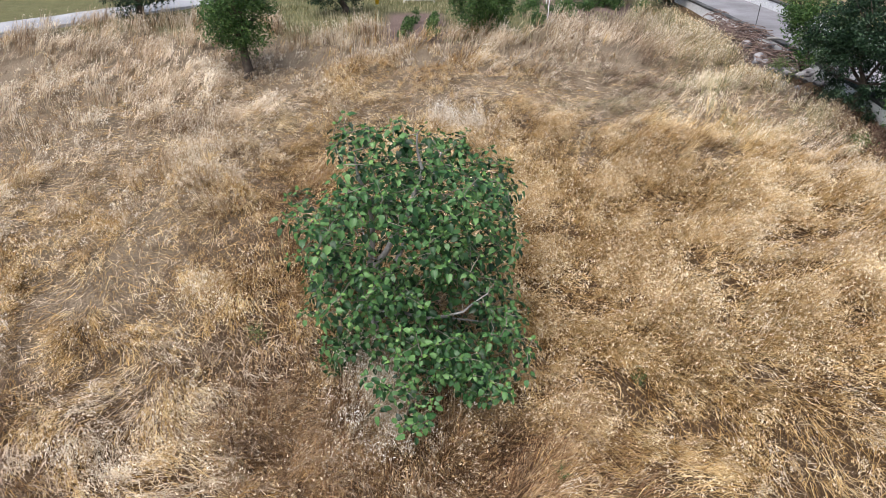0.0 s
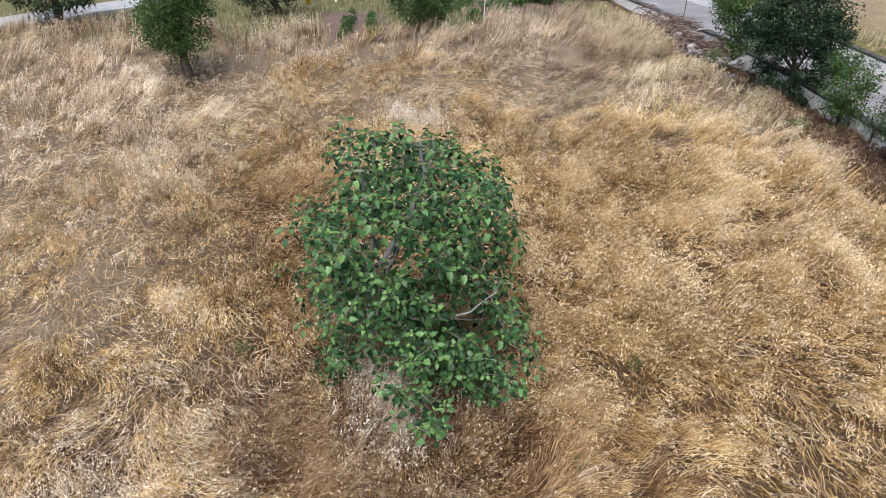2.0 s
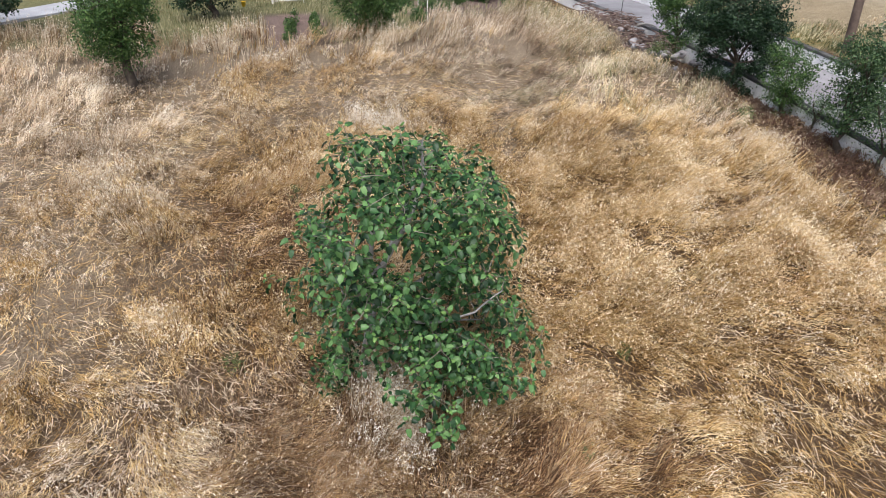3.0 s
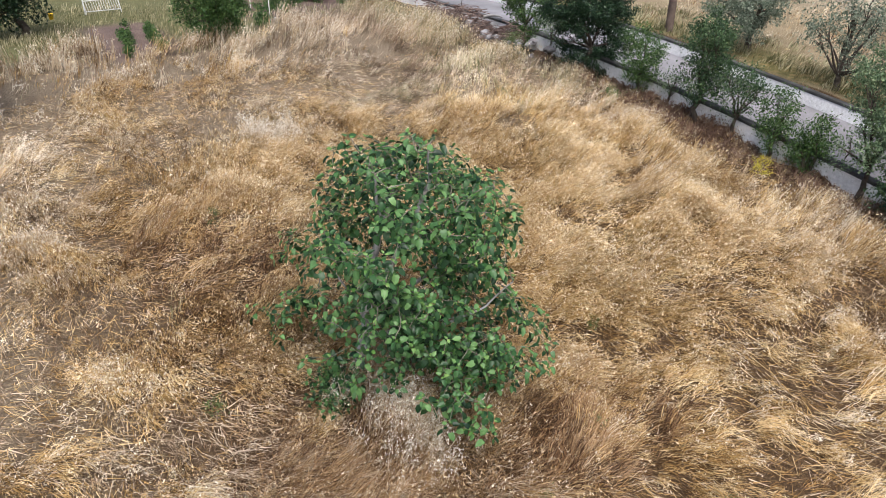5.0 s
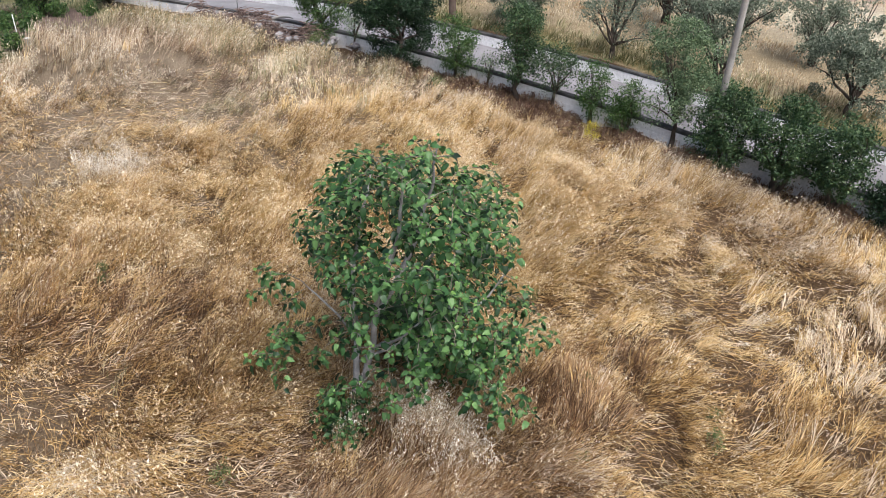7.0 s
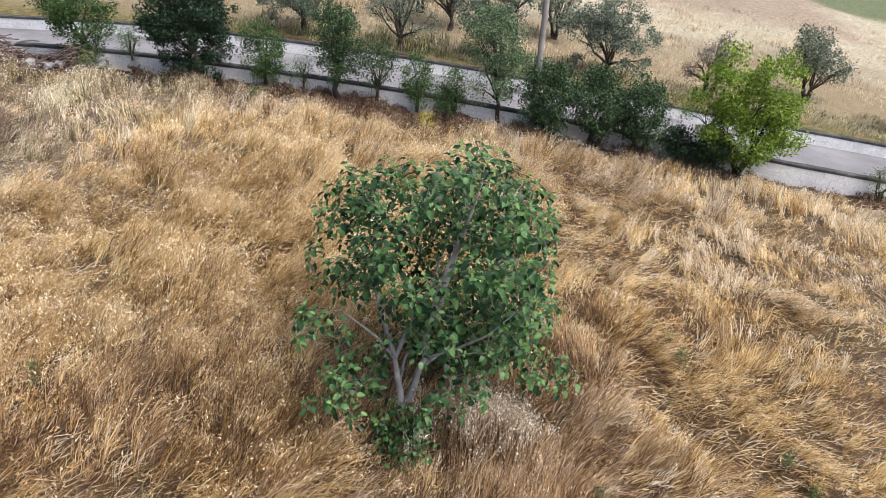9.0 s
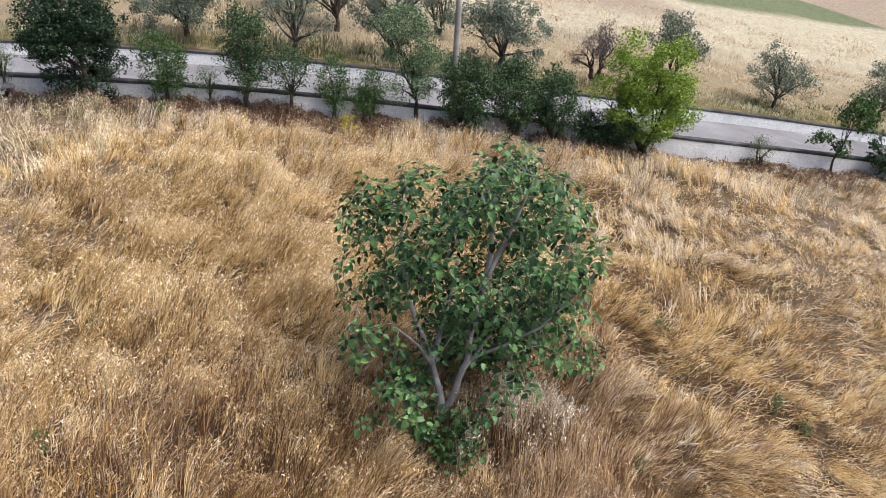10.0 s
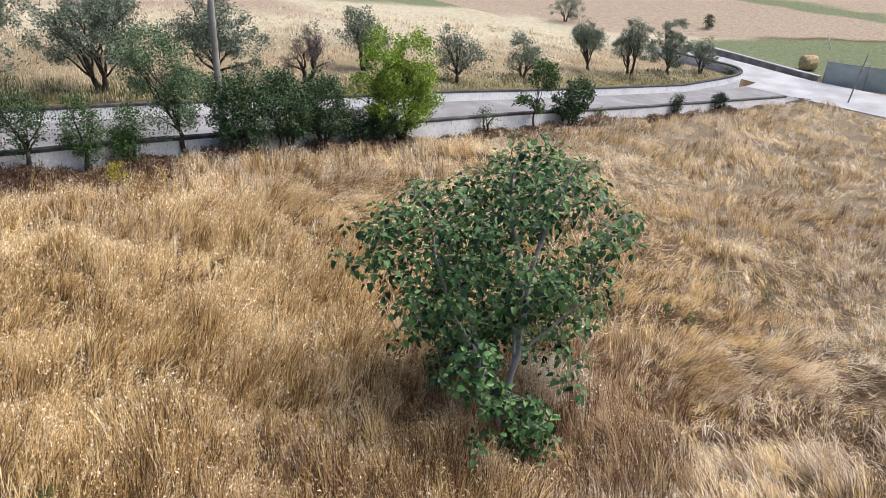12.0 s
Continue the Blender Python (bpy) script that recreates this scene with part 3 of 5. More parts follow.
OLIVES = [
    # x, y, height, half-width, leaves, label
    (15.35, 12.4, 2.9, 1.2, 2300, "open grey-green olive tree with bare crooked limbs"),
    (15.9, 9.1, 3.4, 1.35, 6500, "silvery olive tree with a forked dark trunk"),
    (16.2, 5.3, 3.7, 1.5, 7500, "full silvery olive tree behind the lane"),
    (18.6, -2.2, 2.8, 1.0, 4000, "silvery olive tree in dry grass"),
    (16.2, -5.4, 2.5, 1.1, 3000, "small open olive tree in dry grass"),
    (16.8, -10.2, 2.3, 0.85, 2400, "small green olive tree in dry grass"),
    (17.8, -16.6, 2.9, 1.0, 4200, "silvery olive tree in a row along the lane"),
    (16.7, -19.0, 3.2, 1.15, 5200, "silvery olive tree in a row along the lane"),
    (16.8, -23.0, 3.4, 1.3, 6000, "silvery olive tree in a row along the lane"),
    (17.1, -27.4, 2.4, 1.0, 3000, "small leaning olive tree at the lane's corner"),
    (19.2, 11.2, 3.4, 1.4, 6500, "full silvery olive tree in the dry grove"),
    (21.4, 12.8, 3.2, 1.3, 5200, "silvery olive tree in the dry grove"),
    (16.1, 16.0, 3.6, 1.7, 9500, "dark green olive tree behind the lane"),
    (20.6, 7.2, 2.8, 1.1, 4000, "silvery olive tree in the dry grove"),
    (24.5, 14.6, 3.2, 1.3, 4500, "silvery olive tree in the dry grove"),
    (37.5, -38.0, 2.6, 1.6, 3500, "far olive tree at the edge of the pale field"),
]
for k, (x, y, h, r, n, lab) in enumerate(OLIVES):
    tree("olive_tree", x, y, lab, "tree", olive_lumps(h, r * 1.12, 6 if r > 1 else 4, 40 + k), 0.04 + 0.016 * h, OLIVE_LEAF, DARK_BARK, 0.095, int(n * 1.65), int(60 + 45 * r), 0.15, 12, 1 + k % 2, 0.16, 0.4, 0.36, group="olive trees")
DEAD_LEAF = leafy("withered_leaf", (0.07, 0.06, 0.06), (0.13, 0.11, 0.11), (0.22, 0.19, 0.18), 0.7, 0.1)
tree("olive_tree", 16.45, 1.75, "half-dead olive tree with withered grey-brown twigs", "tree", olive_lumps(2.4, 0.9, 5, 71), 0.09, DEAD_LEAF, DARK_BARK, 0.06, 4200, 60, 0.15, 16, 2, 0.25, 0.4, 0.4, group="olive trees")

NORTH_TREES = [
    (-5.9, 21.25, 3.9, 1.45, 0.16, 11500, GREEN_LEAF, "tree", "young leafy green tree with a dark trunk in the dry grass", 0.09),
    (-11.6, 28.0, 4.4, 2.4, 0.03, 12000, DARK_LEAF, "tree", "large dark-leaved tree beside the pale path", 0.14),
    (-4.05, 30.1, 3.4, 1.6, 0.05, 8000, DARK_LEAF, "tree", "dark-leaved tree on the lawn", 0.13),
    (1.45, 26.1, 2.2, 1.7, 0.08, 11000, GREEN_LEAF, "shrub", "broad green shrub at the edge of the vegetable garden", 0.1),
    (7.6, 33.5, 2.6, 1.6, 0.05, 6000, DARK_LEAF, "shrub", "dark green shrub behind the garden", 0.12),
    (10.2, 33.0, 2.6, 1.3, 0.05, 4500, DARK_LEAF, "shrub", "dark green shrub behind the garden", 0.12),
]
for k, (x, y, h, r, low, n, leaf_mat, nm, lab, size) in enumerate(NORTH_TREES):
    tree(nm, x, y, lab, "shrub" if nm == "shrub" else "tree", round_lumps(h, r, low, 8, 90 + k), 0.04 + 0.022 * h, leaf_mat, DARK_BARK, size * 0.85, int(n * 1.4), int(60 + 50 * h * min(r, 1.6)), 0.15, 12, 1 if nm != "shrub" else 4, 0.3)


# ---- the fig tree in the middle of the field ----
FX, FY = -1.06, 9.15
FZ = gz(FX, FY) - 0.08
fig = thing("fig_tree", (FX, FY, FZ), "leafy green fig tree with pale grey trunks in dry grass", "tree")


def rel(x, y, z):
    return Vector((x - FX, y - FY, z - FZ))


STEMS = [
    ("trunk", [rel(FX, FY, FZ), rel(-1.08, 9.17, 0.5), rel(-1.04, 9.16, 0.85), rel(-0.95, 9.2, 1.15), rel(-0.86, 9.25, 1.45)], [0.08, 0.066, 0.054, 0.046, 0.042]),
    ("stem", [rel(-1.05, 9.12, 0.75), rel(-1.04, 8.92, 1.25), rel(-1.02, 8.79, 1.64), rel(-0.99, 8.72, 2.36), rel(-0.93, 8.5, 3.0), rel(-1.0, 8.25, 3.7), rel(-1.1, 8.1, 4.2)], [0.052, 0.047, 0.044, 0.04, 0.033, 0.022, 0.01]),
    ("limb", [rel(-0.86, 9.25, 1.45), rel(-0.7, 9.4, 1.95), rel(-0.45, 9.55, 2.5), rel(-0.2, 9.6, 3.1), rel(0.0, 9.55, 3.7)], [0.045, 0.038, 0.032, 0.024, 0.01]),
    ("limb", [rel(-0.86, 9.25, 1.45), rel(-0.45, 9.1, 1.8), rel(0.0, 8.9, 2.15), rel(0.5, 8.7, 2.6), rel(0.85, 8.6, 3.0)], [0.038, 0.032, 0.027, 0.02, 0.01]),
    ("limb", [rel(-1.03, 8.85, 1.45), rel(-0.7, 8.5, 1.65), rel(-0.2, 8.1, 1.8), rel(0.3, 7.8, 2.1), rel(0.6, 7.6, 2.5)], [0.026, 0.023, 0.02, 0.015, 0.008]),
    ("limb", [rel(-1.0, 8.73, 2.2), rel(-0.7, 8.55, 2.7), rel(-0.4, 8.4, 3.3), rel(-0.25, 8.3, 3.9), rel(-0.3, 8.2, 4.4)], [0.045, 0.04, 0.032, 0.022, 0.01]),
    ("limb", [rel(-0.86, 9.25, 1.45), rel(-1.0, 9.45, 1.9), rel(-1.15, 9.65, 2.25), rel(-1.3, 9.8, 2.5)], [0.024, 0.018, 0.012, 0.006]),
    ("limb", [rel(-1.02, 8.79, 1.64), rel(-1.2, 8.3, 2.0), rel(-1.4, 7.9, 2.4), rel(-1.45, 7.6, 2.8)], [0.024, 0.02, 0.015, 0.008]),
    ("limb", [rel(-0.95, 9.2, 1.15), rel(-0.4, 9.2, 1.15), rel(0.2, 9.0, 1.2), rel(0.7, 8.7, 1.35)], [0.024, 0.021, 0.017, 0.009]),
]
limb_points = []
for nm, pts, radii in STEMS:
    fine_pts, fine_r = [], []
    for i in range(len(pts) - 1):
        for s in range(4):
            t = s / 4
            q = pts[i].lerp(pts[i + 1], t)
            q += Vector((noise.noise(q * 2.1), noise.noise(q * 2.1 + Vector((9, 0, 0))), 0)) * 0.05
            fine_pts.append(q)
            fine_r.append(radii[i] * (1 - t) + radii[i + 1] * t)
    fine_pts.append(pts[-1])
    fine_r.append(radii[-1])
    me = raw_mesh(nm, *tube(fine_pts, fine_r, 10, 0.18), BARK)
    me.shade_smooth()
    part(nm, me, fig, "pale grey bark" if nm != "limb" else "")
    limb_points += fine_pts[4:]
LP = np.array(limb_points)

# crown: overlapping lumps of foliage, open round the trunks on the west side
FIG_LUMPS = [(*rel(-0.38, 8.72, 2.9), 1.4, 1.6, 1.2), (*rel(-0.75, 8.35, 4.02), 0.85, 0.85, 0.66), (*rel(0.3, 8.4, 1.75), 0.98, 1.35, 0.9),
             (*rel(0.2, 9.4, 3.2), 0.95, 0.95, 0.8), (*rel(0.45, 8.5, 1.05), 0.8, 1.0, 0.5), (*rel(-1.3, 8.1, 2.5), 0.6, 1.0, 0.65), (*rel(-1.5, 9.8, 2.35), 0.55, 0.7, 0.6),
             (*rel(-0.3, 7.3, 1.6), 0.7, 0.5, 0.6), (*rel(-0.35, 7.05, 1.2), 0.5, 0.4, 0.4), (*rel(-0.75, 7.8, 1.5), 0.6, 0.45, 0.6), (*rel(-1.35, 8.2, 4.1), 0.35, 0.5, 0.4), (*rel(0.85, 9.8, 3.3), 0.4, 0.5, 0.55), (*rel(-0.5, 7.4, 3.55), 0.7, 0.35, 0.5), (*rel(0.08, 7.95, 3.55), 0.8, 0.6, 0.62), (*rel(-1.5, 7.7, 3.45), 0.5, 0.55, 0.55), (*rel(1.0, 10.0, 3.0), 0.35, 0.4, 0.5),
             (*rel(0.15, 9.95, 3.35), 0.6, 0.6, 0.6), (*rel(-1.25, 7.45, 3.5), 0.4, 0.4, 0.5), (*rel(-0.9, 8.65, 4.1), 0.55, 0.5, 0.42), (*rel(0.65, 8.2, 3.2), 0.5, 0.55, 0.62), (*rel(-0.5, 10.2, 2.7), 0.5, 0.4, 0.5), (*rel(-1.35, 8.8, 3.5), 0.4, 0.5, 0.5), (*rel(0.35, 7.6, 1.3), 0.6, 0.5, 0.5), (*rel(0.9, 7.7, 1.5), 0.4, 0.4, 0.5), (*rel(-1.1, 8.35, 4.15), 0.5, 0.55, 0.45), (*rel(-1.5, 8.0, 3.6), 0.4, 0.5, 0.6), (*rel(0.75, 7.3, 1.4), 0.4, 0.35, 0.5), (*rel(-1.45, 9.0, 2.9), 0.35, 0.4, 0.45), (*rel(0.1, 9.5, 3.65), 0.6, 0.6, 0.45), (*rel(-0.5, 9.2, 3.85), 0.5, 0.5, 0.45)]
tips = inside_lumps(5200, FIG_LUMPS, 0.35)
wp = tips + np.array([FX, FY, FZ])
stem_x, stem_y = wp[:, 0] + 1.0, wp[:, 1] - 8.8
open_trunk = np.zeros(len(tips), bool)
for a in (229, 180, 131):
    dx, dy = math.cos(radians(a)), math.sin(radians(a))
    out, off = stem_x * dx + stem_y * dy, stem_x * dy - stem_y * dx
    seen = wp[:, 2] - 0.68 * out
    open_trunk |= (out > 0.02) & (np.abs(off) < 0.27) & (seen > 0.9) & (seen < 2.5)
open_trunk |= (wp[:, 2] < 1.6) & (wp[:, 0] < -0.6) & (wp[:, 1] > 8.6)
open_trunk &= rng.random(len(tips)) < 0.92
holes = vnoise(wp[:, 0] * 1.0 + wp[:, 2] * 0.8, wp[:, 1] + wp[:, 2] * 0.5, 0.55, 4) < np.where(wp[:, 1] - wp[:, 0] > 9.3, 0.44, 0.33)
tips = tips[~open_trunk & ~holes & (wp[:, 2] > 0.5)]
spaced = []
for q in tips:
    if not spaced or np.min(np.sum((np.array(spaced) - q) ** 2, 1)) > 0.188 ** 2:
        spaced.append(q)
tips = np.array(spaced)
extra = np.array([rel(-2.4, 9.65, 1.95), rel(-2.2, 9.6, 1.9), rel(-2.0, 9.6, 1.75), rel(-1.75, 10.2, 1.35), rel(-1.55, 10.1, 1.3), rel(-1.3, 9.5, 0.75), rel(-0.9, 8.8, 0.65), rel(-1.15, 9.3, 0.55), rel(-0.8, 9.4, 0.6), rel(-1.3, 8.9, 0.6), rel(-2.0, 8.6, 1.6), rel(-1.6, 9.0, 1.2)])
low_west = inside_lumps(42, [(*rel(-1.75, 9.75, 1.65), 0.55, 0.5, 0.4), (*rel(-1.3, 9.1, 0.75), 0.4, 0.45, 0.3), (*rel(-1.5, 9.9, 2.5), 0.3, 0.3, 0.25), (*rel(-1.0, 9.6, 1.5), 0.35, 0.3, 0.35), (*rel(-1.5, 8.3, 1.5), 0.4, 0.4, 0.35)], 0.2)
extra = np.concatenate([extra, low_west])
tips = np.concatenate([tips, extra])
near_wood = np.array([np.min(np.linalg.norm(LP - q, axis=1)) for q in tips])
wood = np.concatenate([LP, np.zeros_like(tips)])
count = len(LP)
twigs = []
for k in np.argsort(near_wood):
    tip = tips[k]
    d = np.linalg.norm(wood[:count] - tip, axis=1) + 0.35 * np.maximum(wood[:count, 2] - tip[2], 0)
    root = Vector(wood[np.argmin(d)])
    thick = 0.004 + 0.005 * math.exp(-near_wood[k] * 1.5)
    twigs.append(tube(bend(root, tip, 0.05, 3, 0.1), [thick * 1.3, thick, thick * 0.8, thick * 0.5], 4))
    wood[count] = tip
    count += 1
part("brushwood", raw_mesh("brushwood", *join_raw(twigs), TWIG), fig, "thin grey twigs", kind="stuff")

HALF = [(0.0, 0.0), (0.28, -0.1), (0.48, 0.2), (0.4, 0.4), (0.42, 0.7), (0.19, 0.95), (0.0, 1.18)]
ring = HALF + [(-x, y) for x, y in HALF[-2:0:-1]]


def leaf_shape(fold, droop, curl):
    pts = [(0.0, 0.42)] + ring
    return np.array([(x, y, fold * abs(x) - droop * y * y - curl * abs(x) ** 2 + 0.03 * math.sin(9 * y)) for x, y in pts])


SHAPES = [leaf_shape(0.5, 0.3, 0.2), leaf_shape(0.15, 0.55, 0.7), leaf_shape(0.8, 0.2, 0.1)]
FAN = np.array([(0, 1 + k, 1 + (k + 1) % len(ring)) for k in range(len(ring))])

outward = unit(tips - np.array(rel(-0.4, 8.8, 2.3)))
spots, young = [], []
for tip, out in zip(tips, outward):
    # a whorl of leaves at the end of each shoot: small upright ones in the middle, large drooping ones round them
    axis_ = (Vector(out) * random.uniform(0.3, 0.9) + Vector((random.uniform(-0.35, 0.35), random.uniform(-0.35, 0.35), 0.75))).normalized()
    xa = axis_.cross(Vector((0.3, 0.9, 0.2))).normalized()
    ya = axis_.cross(xa)
    turn, count_ = random.uniform(0, 6.28), random.randint(7, 10)
    for k in range(count_):
        f = k / (count_ - 1)
        a = turn + 2.4 * k + random.uniform(-0.3, 0.3)
        lift = 0.9 - 1.35 * f + random.uniform(-0.25, 0.25)
        way = ((xa * math.cos(a) + ya * math.sin(a)) * math.cos(lift) + axis_ * math.sin(lift)).normalized()
        way.z -= random.uniform(0.0, 0.55) * f
        yv = way.normalized()
        at = Vector(tip) + yv * (0.015 + 0.075 * f) - axis_ * (0.11 * f + random.uniform(-0.02, 0.03))
        xv = yv.cross(axis_ + Vector((random.uniform(-0.4, 0.4), random.uniform(-0.4, 0.4), 0.3))).normalized()
        zv = xv.cross(yv)
        size = (0.037 + 0.048 * min(1.0, 1.5 * f)) * random.uniform(0.75, 1.2)
        rot = Matrix((xv, yv, zv)).transposed().to_4x4()
        (young if k < 2 else spots).append(Matrix.Translation(at) @ rot @ Matrix.Diagonal((size, size, size, 1)))
# single leaves on the crown's west flank, the rest joined
west = [i for i, s in enumerate(spots) if s.translation.x < -0.2 and s.translation.z > 1.0]
single = set(west[:: max(1, len(west) // 300)][:300])
leaf_meshes = []
for s in SHAPES:
    me = raw_mesh("leaf", s, FAN, FIG_LEAF)
    leaf_meshes.append(me)


def leaf_mass(places):
    return join_raw([(SHAPES[i % 3] @ np.array(q)[:3, :3].T + np.array(q)[:3, 3], FAN) for i, q in enumerate(places)])


for i in single:
    part("leaf", leaf_meshes[i % 3], fig, at=spots[i])
part("foliage", raw_mesh("foliage", *leaf_mass([q for i, q in enumerate(spots) if i not in single]), FIG_LEAF), fig, kind="stuff")
part("young_foliage", raw_mesh("young_foliage", *leaf_mass(young), FIG_YOUNG), fig, "small bright young leaves", kind="stuff")


# ---- dry grass ----
def blades(x, y, length, lean, angle, width, lift=0.0):
    """Bent stalks of two triangles from roots at x, y: lean is how far they bow over (radians), angle their heading on the plan."""
    n = len(x)
    p = np.stack([x, y, ground_z(x, y) - 0.02 + lift], 1)
    flat = np.stack([np.cos(angle), np.sin(angle), np.zeros(n)], 1)
    spin = angle + math.pi / 2 + rng.normal(size=n) * 0.6
    side = np.stack([np.cos(spin), np.sin(spin), np.zeros(n)], 1)
    rows, cur = [p], p
    for k in range(2):
        a = np.minimum(lean * (0.72 + 0.6 * k), 1.72) + rng.normal(size=n) * 0.1
        cur = cur + (flat * np.sin(a)[:, None] + np.array([0, 0, 1.0]) * np.cos(a)[:, None]) * (length / 2)[:, None]
        rows.append(cur)
    w = width[:, None]
    verts = np.stack([rows[0], rows[1] - side * w, rows[1] + side * w, rows[2]], 1).reshape(-1, 3)
    tris = (np.arange(n)[:, None] * 4 + np.array([0, 2, 1, 1, 2, 3])).reshape(-1, 3)
    return verts, tris, rows[2], rows[1]


def spikelets(centres, size):
    """Slender hanging seed husks, one triangle each."""
    n = len(centres)
    along = rng.normal(size=(n, 3))
    along[:, 2] -= 1.5
    along = unit(along)
    across = unit(np.cross(along, rng.normal(size=(n, 3))))
    s = (size * rng.uniform(0.6, 1.4, n))[:, None]
    verts = np.stack([centres, centres + along * s * 0.6 + across * s * 0.25, centres + along * s], 1)
    verts[:, 0] -= across * s * 0.22
    return verts.reshape(-1, 3), np.arange(n * 3).reshape(-1, 3)


def scatter(n, x0, x1, y0, y1):
    return rng.uniform(x0, x1, n), rng.uniform(y0, y1, n)


def laid(x, y):
    """1 where the wind has combed the stalks one way, north-east of the fig tree, 0 where they swirl."""
    return soft(x - 0.1 * (y - 9), -5.0, -2.2) * soft(y + 0.6 * np.minimum(x, 0), 7.0, 9.5) * soft(-y, -18.5, -15.5)


def heading(x, y):
    """The way the stalks lie: a broad drift to the south-east with swirls."""
    swirl = 2.2 * (vnoise(x, y, 4.0, 2) - 0.5) + 2.6 * (vnoise(x, y, 1.6, 8) - 0.5) + 0.7 * (vnoise(x, y, 0.5, 18) - 0.5)
    return -0.72 - 0.3 * soft(-y, -6, -2) + 0.9 * (drift(x, y) - 0.5) + swirl * (1 - 0.7 * laid(x, y)) * (1 - 0.4 * standing(x, y))


def standing(x, y):
    """1 where the stalks stand, 0 where they lie flat."""
    s = laid(x, y) * (0.15 + 0.35 * drift(x, y))
    s = np.maximum(s, soft(x, 7.3, 9.0) * 0.85)
    s = np.maximum(s, soft(-x, 4.5, 9) * soft(y, 13, 17) * 0.7)
    s = np.maximum(s, soft(y, 21, 24) * 0.85)
    s = np.maximum(s, soft(-y, -4, 2) * (0.2 + 0.7 * soft(vnoise(x, y, 1.7, 14), 0.4, 0.65)))
    s = np.maximum(s, np.exp(-(((x + 0.6) / 1.2) ** 2 + ((y - 8.0) / 1.6) ** 2)) * 0.8)
    return np.clip(s * (0.7 + 0.5 * vnoise(x, y, 1.5, 12)), 0, 1)


def near_scale(x, y):
    """How thick the stalks are sown: thickest round the fig tree, thinner towards the edges of the field."""
    d = np.hypot(x + 0.5, y - 9)
    return np.interp(d, [6, 10, 16, 24, 40], [1.0, 0.85, 0.5, 0.26, 0.12])


def in_field(x, y):
    edge = np.interp(x, [-22, -16, -12, -8, -4, -2, 0, 2, 4, 6, 11], [17.0, 24.5, 28.0, 26.8, 26.6, 25.8, 25.4, 25.8, 27.2, 28.2, 29.0])
    return (x < 10.85) & (x > -22) & (y < edge + 0.6 * np.sin(x * 1.7)) & ~((x > 9.35) & (y > 18.9)) & (y > -29) & ((y > 5.0) | (x > -6.6 + 0.3 * (5.0 - y)))


def cover(x, y):
    """Low where the mat of straw is torn open and the dark layer under it shows."""
    wx, wy = x + 0.5 * (vnoise(x, y, 0.6, 95) - 0.5), y + 0.5 * (vnoise(x, y, 0.6, 96) - 0.5)
    g = soft(vnoise(wx * 0.7, wy * 1.3, 0.42, 91), 0.29, 0.52) * soft(vnoise(wx, wy, 1.3, 92), 0.22, 0.42)
    return (0.12 + 0.88 * g) * (0.32 + 0.68 * soft(drift(x, y), 0.25, 0.45))


